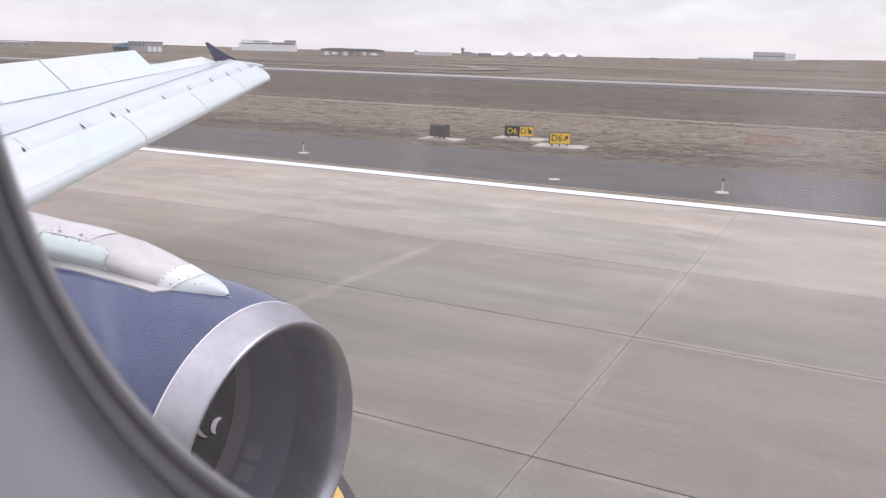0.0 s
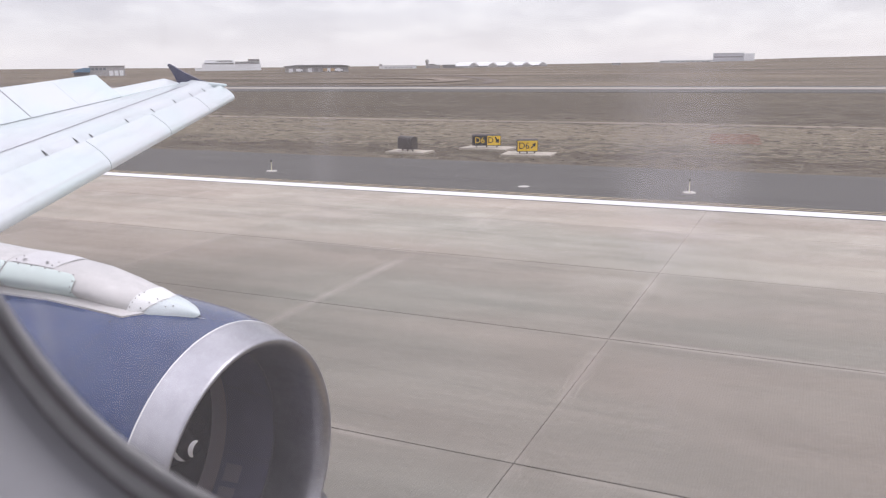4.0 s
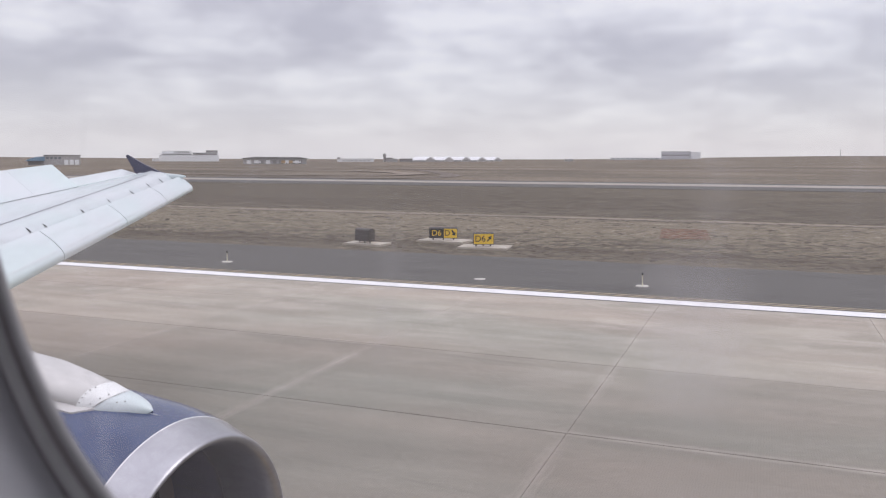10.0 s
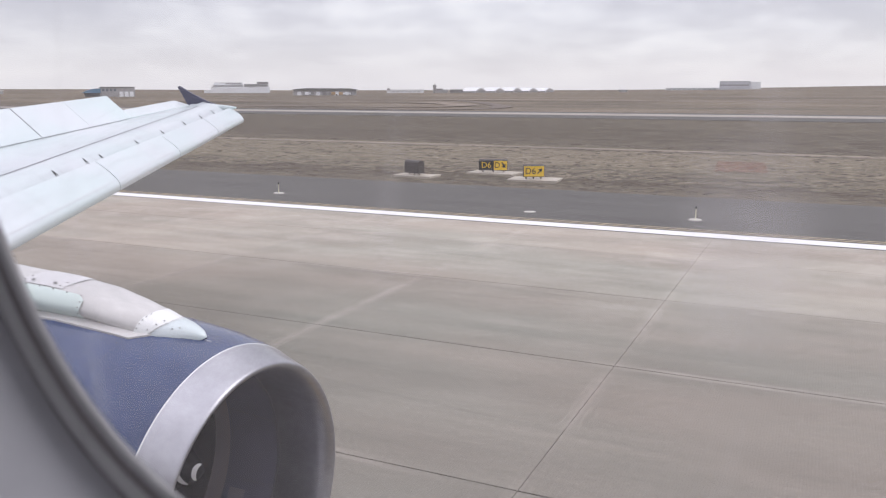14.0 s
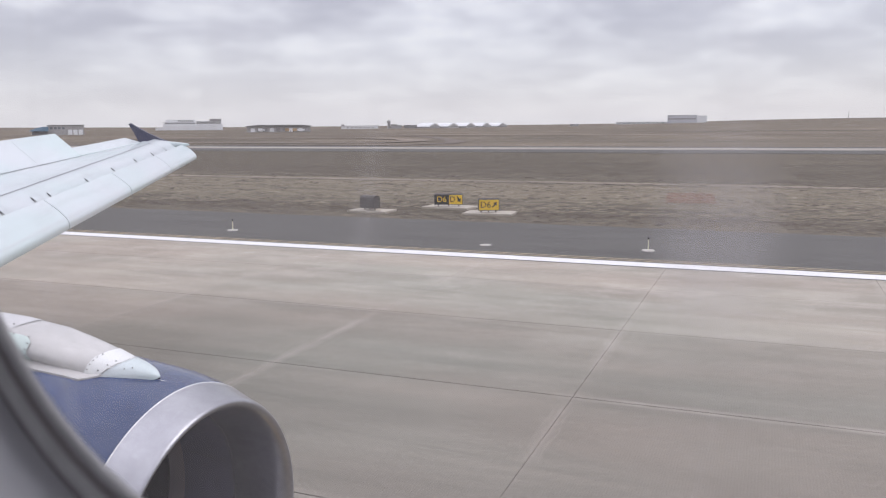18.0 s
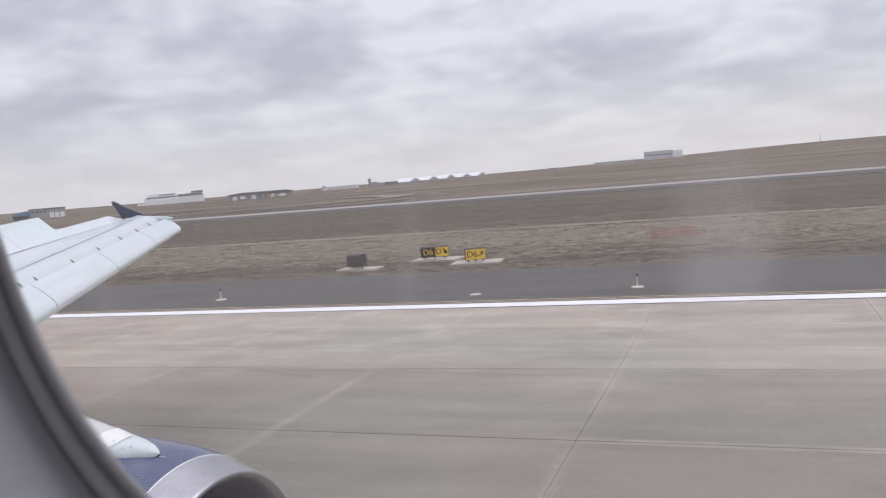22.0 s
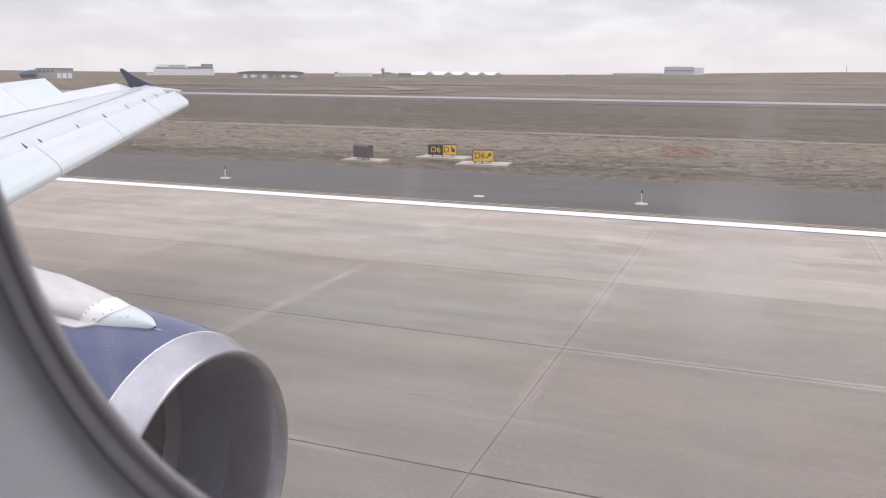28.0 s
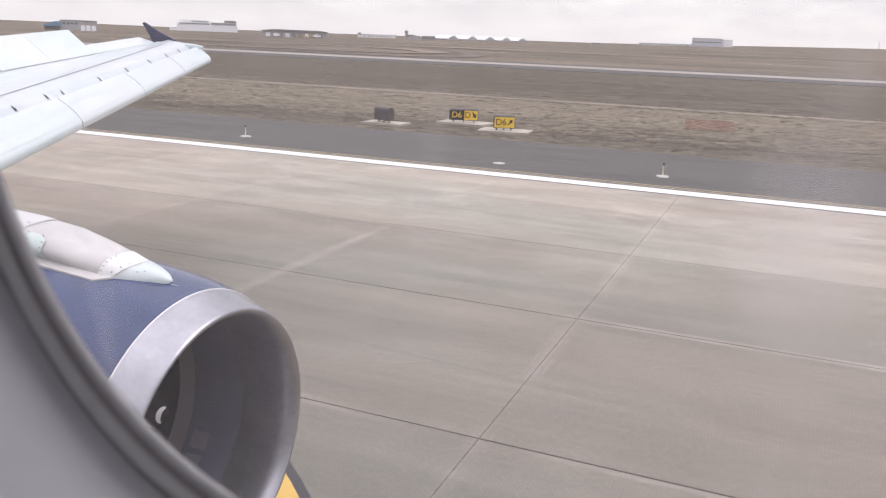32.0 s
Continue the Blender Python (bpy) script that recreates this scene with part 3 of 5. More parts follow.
wing = tagged(part("wing", loft("wing", [wing_ring(y) for y in (0.3, 1.0, 2.0, 3.2, 4.2, 5.06, 5.14, 5.5, 7, 8.5, 10, 11.5, 13, 14.2, 14.9, 15.15)], True, True, 50), M["wing_white"], plane_root), "light grey swept wing with panel lines")

SECTION = [(0.11, -0.10), (0.06, -0.118), (0.02, -0.112), (0.004, -0.085), (0.004, -0.05), (0.012, -0.02), (0.03, 0.004), (0.06, 0.028), (0.12, 0.066), (0.22, 0.118), (0.36, 0.180), (0.45, 0.214), (0.53, 0.243), (0.53, 0.232), (0.45, 0.200), (0.36, 0.160), (0.20, 0.06), (0.13, -0.03)]
SLATS = [(4.66, 7.70), (7.72, 10.25), (10.27, 12.75), (12.77, 15.0)]


def inner_end(d):
    """The slat next to the engine is cut back at an angle, with a clipped rear corner."""
    return lerp(0.0, 0.08, d / 0.36) if d < 0.36 else lerp(0.08, 0.26, (d - 0.36) / 0.17)


def slat(y0, y1):
    rings = []
    for i in range(7):
        y = lerp(y0, y1, i / 6)
        x, z = le(y)
        k = lerp(1.03, 0.84, (y - 4.6) / 10.5)
        rings.append([(x - d * k, y + (inner_end(d) + (0.05 if j > 14 else 0.0) if y == 4.66 else 0.18 * d), z + hh * (0.35 + 0.65 * k)) for j, (d, hh) in enumerate(SECTION)])
    return loft("slat", rings, True, True, 40)


for y0, y1 in SLATS:
    part("slat", slat(y0, y1), M["slat_white"], wing, "pale leading-edge slat, extended")


for y0, y1 in SLATS:
    # faint strip that paints the change of shade at each slat's nose crease
    verts = []
    for i in range(9):
        y = lerp(y0 + 0.03, y1 - 0.03, i / 8)
        x, z = le(y)
        k = lerp(1.03, 0.84, (y - 4.6) / 10.5)
        for d, hh in ((0.052, 0.0220), (0.060, 0.0285)):
            verts.append((x - d * k, y + 0.18 * d, z + hh * (0.35 + 0.65 * k) + 0.004))
    part("slat_lip_line", mesh_from("slat_lip_line", verts, [(2 * i, 2 * i + 1, 2 * i + 3, 2 * i + 2) for i in range(8)]), M["lip_shade"], wing)


def skin_strip(name, y0, y1, d0, d1, lift, mat, parent, label="", n=12):
    """A thin strip that lies on the upper skin between two distances from the leading edge."""
    verts, faces = [], []
    for i in range(n + 1):
        y = lerp(y0, y1, i / n)
        for d in (d0(y), d1(y)):
            x, z = top(y, d)
            verts.append((x, y, z + lift))
    for i in range(n):
        faces.append((2 * i, 2 * i + 1, 2 * i + 3, 2 * i + 2))
    return part(name, mesh_from(name, verts, faces), mat, parent, label)


skin_strip("spar_gap", 0.4, 14.4, lambda y: 1.048, lambda y: 1.068, 0.004, M["seam"], wing, "dark panel gap along the front spar")
# dark strip laid on the skin as the shadow behind the slats' rear edges
skin_strip("slat_shadow_gap", 5.2, 14.9, lambda y: 0.50, lambda y: 0.615 - 0.008 * (y - 4.7), 0.004, M["joint_shadow_dark"], wing, "dark strip painted as the shadow behind the slats")
skin_strip("hinge_gap", 1.0, 12.0, lambda y: le(y)[0] - hinge(y) - 0.022, lambda y: le(y)[0] - hinge(y), 0.005, M["seam"], wing, "dark gap along the spoiler hinges")
for y in (4.98, 5.72, 7.12, 8.08, 9.1, 9.95, 11.05, 12.3, 13.4):
    # curved joint between two nose panels
    verts = []
    for k in range(11):
        d = 0.60 + 0.44 * k / 10
        for sgn in (-1, 1):
            q = y + 0.4 * (d - 0.6) ** 2 + sgn * 0.0045
            x, z = top(q, d)
            verts.append((x, q, z + 0.005))
    part("nose_joint", mesh_from("nose_joint", verts, [(2 * k, 2 * k + 1, 2 * k + 3, 2 * k + 2) for k in range(10)]), M["joint_light"], wing)
for y in (5.60, 6.94, 7.81, 8.26, 9.63, 10.85, 12.12, 13.24, 14.2):
    # dark slot where a slat track runs out of the wing's nose
    long_ = 0.21 if y in (6.94, 7.81) else 0.17
    verts = []
    for k in range(12):
        a = 2 * math.pi * k / 12
        u = 0.5 + 0.5 * math.cos(a)
        d, yy = 0.52 + long_ * u, y + 0.028 * math.sin(a) * (1.3 - 0.6 * u) + 0.05 * u
        x, z = top(yy, d)
        verts.append((x, yy, z + 0.006))
    part("track_slot", mesh_from("track_slot", verts, [tuple(range(12))]), M["slot"], wing, "dark slat track slot")


def spoiler(y0, y1):
    """A lift dumper standing up from its hinge line."""
    verts = []
    a = radians(39)
    for y in (y0, y1):
        x, z = hinge(y), top(y, le(y)[0] - hinge(y))[1] + 0.012
        c = 0.66 + 0.02 * (12 - y)
        for d, t in ((0, 0), (0.5 * c, 0.0), (c, 0), (c, -0.012), (0.5 * c, -0.03), (0, -0.045)):
            verts.append((x - d * math.cos(a) - t * math.sin(a), y - 0.14 * d, z + d * math.sin(a) + t * math.cos(a)))
    faces = [(i, (i + 1) % 6, (i + 1) % 6 + 6, i + 6) for i in range(6)] + [tuple(range(6)), tuple(range(6, 12))]
    return mesh_from("spoiler", verts, faces)


for y0, y1 in ((4.3, 6.0), (6.015, 7.58), (7.595, 9.15), (9.165, 10.55), (10.558, 11.97)):
    part("spoiler", spoiler(y0, y1), M["spoiler_white"], wing, "pale raised spoiler panel")
for y in (6.008, 7.588, 9.158):
    # dark gap between two spoiler panels
    ca, sa, verts = math.cos(radians(39)), math.sin(radians(39)), []
    for q in (y - 0.007, y + 0.007):
        x, z = hinge(q), top(q, le(q)[0] - hinge(q))[1] + 0.012
        for d in (0.0, 0.66 + 0.02 * (12 - q)):
            verts.append((x - d * ca + 0.006 * sa, q - 0.14 * d, z + d * sa + 0.006 * ca))
    part("spoiler_gap", mesh_from("spoiler_gap", verts, [(0, 1, 3, 2)]), M["seam"], wing)
ail = []
for y in (12.05, 12.9, 13.75, 14.6):
    x, z = hinge(y) - 0.03, top(y, le(y)[0] - hinge(y))[1] + 0.008
    c = 0.52 - 0.03 * (y - 12)
    ail.append([(x, y, z), (x - 0.5 * c, y, z + 0.055), (x - c, y, z + 0.10), (x - c, y, z + 0.085), (x - 0.5 * c, y, z - 0.03), (x, y, z - 0.07)])
part("aileron", loft("aileron", ail, True, True, 30), M["slat_white"], wing, "pale aileron turned slightly up")

fence = part("wingtip_fence", loft("wingtip_fence", [[(x, 15.17 + s_, z) for x, z in ((-12.45, 3.96), (-12.75, 4.04), (-13.04, 4.113), (-13.45, 4.27), (-13.90, 4.478), (-13.95, 4.45), (-13.80, 4.25), (-13.67, 4.03), (-13.75, 3.72), (-14.05, 3.36), (-13.8, 3.32), (-12.7, 3.78))] for s_ in (0, 0.045)], True, True, 30), M["fin_blue"], wing, "dark blue wingtip fence")

# rounded fairing that closes the wing tip in front of the fence
TIP = ((-12.16, 3.985, 3.993, 15.05, 15.08), (-12.20, 3.965, 4.010, 15.04, 15.11), (-12.32, 3.935, 4.028, 15.03, 15.13), (-12.5, 3.905, 4.045, 15.02, 15.15), (-12.8, 3.88, 4.062, 15.02, 15.155), (-13.1, 3.87, 4.070, 15.03, 15.155), (-13.5, 3.88, 4.06, 15.04, 15.15))
part("tip_fairing", loft("tip_fairing", [[(x, lerp(y0, y1, 0.5 + 0.5 * math.copysign(abs(math.cos(q)) ** 0.6, math.cos(q))), lerp(z0, z1, 0.5 + 0.5 * math.copysign(abs(math.sin(q)) ** 0.6, math.sin(q)))) for q in (2 * math.pi * k / 16 for k in range(16))] for x, z0, z1, y0, y1 in TIP], True, True, 50), M["slat_white"], wing, "pale rounded wingtip fairing")

# engine
XL, YC, ZC = -3.036, 3.834, 1.842
TILT = 0.03
nacelle = part("engine", loft("engine", [[(XL - x + math.tan(TILT) * max(0, 1 - x / 2.2) * r * math.sin(a), YC + r * math.cos(a) * (0.968 if math.cos(a) > 0 else 1.0), ZC + r * math.sin(a)) for a in (2 * math.pi * i / 96 for i in range(96))]
    for x, r in ((0.232, 0.978), (0.34, 1.012), (0.5, 1.045), (0.9, 1.088), (1.4, 1.125), (2.0, 1.125), (2.6, 1.09), (3.2, 1.0), (3.6, 0.92), (3.6, 0.90), (3.0, 0.93))], True, False, 35), M["blue"], plane_root, "glossy dark blue engine cowling")
part("inlet_lip", lathe("inlet_lip", [(XL - x, r) for x, r in ((0.240, 0.980), (0.233, 0.9795), (0.195, 0.965), (0.15, 0.949), (0.10, 0.930), (0.05, 0.914), (0.024, 0.904), (0.010, 0.896), (0.002, 0.888), (0.0, 0.880), (0.003, 0.871), (0.010, 0.861), (0.022, 0.851), (0.04, 0.841), (0.07, 0.829), (0.11, 0.819), (0.16, 0.811), (0.24, 0.805), (0.34, 0.802), (0.44, 0.802))], YC, ZC, 96, 60, tilt=TILT), M["lip"], nacelle, "polished bare metal inlet lip")
part("inlet_barrel", lathe("inlet_barrel", [(XL - x, r) for x, r in ((0.435, 0.806), (0.47, 0.808), (0.62, 0.822), (0.78, 0.842), (0.95, 0.862))], YC, ZC, 72, 30, tilt=TILT * 0.6), M["barrel"], nacelle, "grey acoustic inlet liner")
part("fan_case_ring", lathe("fan_case_ring", [(XL - x, r) for x, r in ((0.93, 0.858), (0.96, 0.862), (1.08, 0.866))], YC, ZC, 72, 60), M["ring"], nacelle, "tan ring round the fan")
# case and back disc are near-black, the shade deep behind the fan as colour
part("fan_case", lathe("fan_case", [(XL - x, r) for x, r in ((1.08, 0.866), (1.25, 0.868), (1.6, 0.868))], YC, ZC, 72, 60), M["spinner"], nacelle, "fan case, coloured near-black for the shade deep in the inlet")
ZF = ZC + 0.11
part("spinner", lathe("spinner", [(XL - x, r) for x, r in ((0.47, 0.0), (0.48, 0.03), (0.53, 0.075), (0.64, 0.14), (0.80, 0.20), (1.0, 0.245), (1.4, 0.27))], YC, ZF, 32, 60), M["spinner"], nacelle, "black cone in the middle of the fan")
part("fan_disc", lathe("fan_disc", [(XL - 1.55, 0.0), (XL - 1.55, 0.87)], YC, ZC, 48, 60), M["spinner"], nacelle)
blade_rings = []
for r in (0.22, 0.36, 0.5, 0.64, 0.79):
    tw = lerp(0.5, 1.15, (r - 0.22) / 0.57)
    c = lerp(0.10, 0.16, (r - 0.22) / 0.57)
    blade_rings.append([(XL - 1.35 + s * c * math.cos(tw) + t * math.sin(tw), s * c * math.sin(tw) - t * math.cos(tw), r) for s, t in ((-1, 0), (0, 0.012), (1, 0), (0, -0.004))])
blade_mesh = loft("fan_blade", blade_rings, True, True, 40)
for i in range(36):
    b = part("fan_blade", blade_mesh, M["blade"], nacelle)
    b.matrix_local = Matrix.Translation((0, YC, ZC + 0.06)) @ Matrix.Rotation(2 * math.pi * i / 36, 4, "X")

def cowl(x):
    """Radius of the cowling at a station."""
    d = XL - x
    keys = ((0.232, 0.978), (0.34, 1.012), (0.5, 1.045), (0.9, 1.088), (1.4, 1.125), (2.0, 1.125), (2.6, 1.09), (3.2, 1.0))
    for (d0, r0), (d1, r1) in zip(keys, keys[1:]):
        if d <= d1:
            return lerp(r0, r1, (d - d0) / (d1 - d0))
    return 1.0


# painted highlight behind the lip, a small white mark and a panel seam
part("lip_joint", lathe("lip_joint", [(XL - x, r) for x, r in ((0.231, 0.9785), (0.233, 0.981), (0.237, 0.9828), (0.241, 0.982))], YC, ZC, 96, 60, tilt=TILT * 0.9), M["cap_white"], nacelle, "white ring painted as the highlight behind the inlet lip")


def on_cowl(x, y, lift):
    r = cowl(x) + lift
    return (x + math.tan(TILT) * max(0, 1 - (XL - x) / 2.2) * 1.0, y, ZC + math.sqrt(max(0.0, r * r - (y - YC) ** 2)))


def cowl_strip(name, pts, half, mat, label=""):
    """A narrow mark lying on the upper cowling, widened along x."""
    verts = [on_cowl(x + s * half, y, 0.004) for x, y in pts for s in (-1, 1)]
    return part(name, mesh_from(name, verts, [(2 * i, 2 * i + 1, 2 * i + 3, 2 * i + 2) for i in range(len(pts) - 1)]), mat, nacelle, label)


MARK = (-3.385, 3.83)
cowl_strip("cowl_mark", [(MARK[0] - 0.045 * k, MARK[1] - 0.016 * k) for k in (0, 0.5, 1)], 0.006, M["cap_white"], "small white mark on the cowling")

# the white spiral on the fan cone: a curl round its tip and a longer stroke further out
def swirl(a0, a1, r0, r1, half, label):
    verts = []
    for i in range(33):
        a = lerp(a0, a1, i / 32)
        r = lerp(r0, r1, i / 32)
        wd = half * math.sin(math.pi * (i + 0.5) / 33) ** 0.7 + 0.001
        for q in (r - wd, r + wd):
            depth = lerp(0.475, 0.53, (q - 0.02) / 0.055) if q < 0.075 else lerp(0.53, 0.64, (q - 0.075) / 0.065)
            verts.append((XL - depth + 0.014, YC + q * math.cos(a), ZF + q * math.sin(a)))
    part("spinner_swirl", mesh_from("spinner_swirl", verts, [(2 * i, 2 * i + 1, 2 * i + 3, 2 * i + 2) for i in range(32)]), M["paint_white"], nacelle, label)


swirl(1.2, 4.2, 0.048, 0.058, 0.0105, "white curl painted on the fan cone")
swirl(2.75, 4.1, 0.118, 0.095, 0.0075, "thin white stroke painted on the fan cone")


def barrel_r(d):
    """Radius of the inlet's inner wall, d metres behind the lip."""
    keys = ((0.0, 0.880), (0.07, 0.829), (0.24, 0.805), (0.435, 0.803), (0.62, 0.822), (0.78, 0.842), (0.95, 0.862), (1.1, 0.866))
    for (d0, r0), (d1, r1) in zip(keys, keys[1:]):
        if d <= d1:
            return lerp(r0, r1, (d - d0) / (d1 - d0))
    return 0.866


def in_barrel(d, deg, lift):
    r, a = barrel_r(d) - lift, radians(deg)
    return (XL - d + math.tan(TILT) * 0.6 * r * math.sin(a), YC + r * math.cos(a) * (0.968 if math.cos(a) > 0 else 1.0), ZC + r * math.sin(a))


def barrel_patch(name, d0, d1, a0, a1, lift, mat, label="", n=24):
    verts = [in_barrel(d, lerp(a0, a1, i / n), lift) for i in range(n + 1) for d in (d0, d1)]
    return part(name, mesh_from(name, verts, [(2 * i, 2 * i + 1, 2 * i + 3, 2 * i + 2) for i in range(n)], 60), mat, nacelle, label)


# seams of the inlet liner: a dark joint behind the lip, a fainter one deeper, and lengthwise joints between its panels
barrel_patch("liner_joint", 0.446, 0.452, -180, 180, 0.003, M["seam"], "dark joint behind the inlet lip", 96)
barrel_patch("liner_joint", 0.905, 0.911, -180, 180, 0.003, M["seam"], "", 96)
for deg in (-62, -24, 12, 58, 104, 150, 205, 250):
    barrel_patch("liner_seam", 0.46, 0.90, deg, deg + 0.35, 0.003, M["seam"], n=1)
for deg in (-50, -38):
    barrel_patch("liner_plate", 0.70, 0.86, deg, deg + 9, 0.004, M["liner_plate"], "small grey plate in the inlet liner", 6)
bolt_mesh = bpy.data.meshes.new("liner_bolt")
bb = bmesh.new()
bmesh.ops.create_uvsphere(bb, u_segments=6, v_segments=4, radius=0.005)
bb.to_mesh(bolt_mesh)
bb.free()
for i in range(60):
    part("liner_bolt", bolt_mesh, M["rivet"], nacelle).location = in_barrel(0.425, -75 + 2.6 * i, 0.002)

# circumferential seam of the fan cowl and its small latch, on the side towards the cabin
def cowl_point(x, deg, lift):
    r, a = cowl(x) + lift, radians(deg)
    return (x + math.tan(TILT) * max(0, 1 - (XL - x) / 2.2) * r * math.sin(a), YC + r * math.cos(a), ZC + r * math.sin(a))


verts = [cowl_point(-3.83 + k * 0.0009, 104 + 2 * i, 0.003) for i in range(11) for k in (-1, 1)]
part("cowl_seam", mesh_from("cowl_seam", verts, [(2 * i, 2 * i + 1, 2 * i + 3, 2 * i + 2) for i in range(10)]), M["fin_blue"], nacelle, "thin dark cowl seam")
part("cowl_latch", mesh_from("cowl_latch", [cowl_point(-3.852 + 0.007 * math.cos(k * 0.7854), 107 + 0.3 * math.sin(k * 0.7854), 0.005) for k in range(8)], [tuple(range(8))]), M["slot"], nacelle, "small dark latch")


# pylon: a rounded spine from the top of the cowling back to the wing
def pylon_sect(x, a, half, zlow, ztop, lift=0.0, yc=3.83):
    """A point of the pylon's section at angle a: round-shouldered, aft of the collar tucked in towards the cowling."""
    c, s_ = math.cos(a), max(0.0, math.sin(a))
    tuck = 1.0 - 0.44 * smooth((-3.78 - x) / 0.4) * (1 - smooth((s_ - 0.22) / 0.42))
    return yc + (half * tuck + lift) * math.copysign(abs(c) ** 0.6, c), lerp(zlow, ztop + lift, s_ ** 0.7)


def pylon_ring(x, ztop, half, zlow, n=32):
    return [(x, *pylon_sect(x, math.pi * i / n, half, zlow, ztop)) for i in range(n + 1)]


PYL = [(-3.41, 2.882, 0.004, 2.872), (-3.43, 2.897, 0.024, 2.868), (-3.47, 2.919, 0.052, 2.858), (-3.55, 2.942, 0.096, 2.83), (-3.68, 2.967, 0.148, 2.8), (-3.82, 3.004, 0.192, 2.79), (-4.0, 3.049, 0.226, 2.78), (-4.25, 3.105, 0.25, 2.77), (-4.6, 3.14, 0.275, 2.76), (-5.1, 3.16, 0.295, 2.75), (-5.7, 3.197, 0.31, 2.74), (-6.7, 3.245, 0.31, 2.74)]


def pylon_at(x):
    """Ring values of the pylon at any station."""
    for p, q in zip(PYL, PYL[1:]):
        if q[0] <= x <= p[0]:
            f = (p[0] - x) / (p[0] - q[0])
            return (x, *(lerp(u, v, f) for u, v in zip(p[1:], q[1:])))
    return PYL[-1]


pylon = part("pylon", loft("pylon", [pylon_ring(*p) for p in PYL[2:]], True, True, 50), M["pylon_white"], plane_root, "off-white engine pylon fairing with fasteners")


def pylon_patch(name, x0, x1, a0, a1, lift, mat, label="", nx=10, na=8, s0=0.0, s1=0.0, nose=0.0):
    """A thin panel that hugs the pylon between two stations and two angles (180 is the side towards the cabin)."""
    verts, faces = [], []
    for i in range(nx + 1):
        for j in range(na + 1):
            lo = a1(i / nx) if callable(a1) else a1
            hi = a0(i / nx) if callable(a0) else a0
            a = radians(lerp(hi, lo, j / na))
            x, zt, h, zl = pylon_at(lerp(x0, x1, i / nx) - lerp(s0, s1, i / nx) * (1 - max(0.0, math.sin(a))))
            y, z = pylon_sect(x, a, h, zl, zt, lift)
            verts.append((x, y, z))
    k = na + 1
    for i in range(nx):
        for j in range(na):
            faces.append((i * k + j, i * k + j + 1, (i + 1) * k + j + 1, (i + 1) * k + j))
    if nose:
        verts.append((x0 + nose, 3.83, verts[na // 2][2] - 0.012))
        faces += [(j, j + 1, len(verts) - 1) for j in range(na)]
    return part(name, mesh_from(name, verts, faces, 50), mat, pylon, label)


pylon_patch("front_cap", -3.412, -3.63, 0, 180, 0.010, M["slat_white"], "clean pale pointed cap of the pylon", s1=0.16, nose=0.008)
pylon_patch("cap_collar", -3.637, -3.80, 2, 178, 0.008, M["cap_white"], "white collar with rows of fasteners", s0=0.16, s1=0.04)
pylon_patch("access_panel", -4.24, -4.86, lambda f: 124 - 10 * min(1, f * 9) ** 0.5, lambda f: 158 + 4 * min(1, f * 8) - 7 * f, 0.008, M["pylon_panel"], "pale green-grey access panel with rounded corners", nx=14)
pylon_patch("access_panel", -4.875, -5.8, 113, lambda f: 154 - 14 * f, 0.008, M["pylon_panel"], "pale green-grey access panel")
pylon_patch("top_panel", -4.47, -4.85, 72, 111, 0.004, M["shoulder_panel"], "paler panel on the pylon's shoulder")
for x, a in ((-4.74, 102), (-4.55, 100)):
    pylon_patch("panel_vent", x, x - 0.028, a, a + 4, 0.012, M["joint_shadow_dark"], "small dark vent", nx=1, na=2)
pylon_patch("panel_gap", -4.865, -4.868, 95, 154, 0.011, M["joint_shadow_dark"], nx=1)
pylon_patch("panel_gap", -3.632, -3.635, 12, 176, 0.014, M["joint_shadow_dark"], nx=1, s0=0.16, s1=0.16)
pylon_patch("panel_gap", -5.3, -5.303, 80, 112, 0.011, M["joint_light"], nx=1)
pylon_patch("panel_gap", -4.45, -4.453, 80, 112, 0.011, M["joint_light"], nx=1)


fl_v, fl_f = [], []
FLANGE = ((-3.70, 0.15), (-3.74, 0.195), (-3.80, 0.252), (-3.95, 0.256), (-4.15, 0.260), (-4.4, 0.264), (-4.7, 0.268), (-5.0, 0.272), (-5.4, 0.274), (-5.9, 0.274))
for x, out in FLANGE:
    for off, lift in ((-0.14, 0.014), (-out, 0.012), (-out - 0.003, -0.01)):
        r = cowl(x) + lift
        fl_v.append((x, YC + off, ZC + math.sqrt(r * r - off * off)))
for i in range(len(FLANGE) - 1):
    for j in range(2):
        fl_f.append((3 * i + j, 3 * i + j + 1, 3 * i + j + 4, 3 * i + j + 3))
part("flange", mesh_from("flange", fl_v, fl_f), M["pylon_white"], pylon, "pale flange along the cowling")
rivet_mesh = bpy.data.meshes.new("rivet")
rb = bmesh.new()
bmesh.ops.create_uvsphere(rb, u_segments=8, v_segments=4, radius=0.0046)
rb.to_mesh(rivet_mesh)
rb.free()


def rivets(stations):
    for x, a in stations:
        x_, zt, h, zl = pylon_at(x)
        ob = part("fastener", rivet_mesh, M["rivet"], pylon)
        ob.location = (x, *pylon_sect(x, radians(a), h, zl, zt, 0.010))


rivets([(-3.785 - 0.04 * (1 - math.sin(radians(a))), a) for a in range(98, 172, 12)] + [(-3.67 - 0.16 * (1 - math.sin(radians(a))), a) for a in range(104, 168, 20)] + [(-3.55, 118), (-3.59, 128)])
rivets([(-4.28 - 0.12 * i, 115.5) for i in range(11)] + [(-4.255, a) for a in (128, 138, 148)] + [(-4.50, 96), (-4.50, 106), (-4.82, 96), (-4.82, 106)])

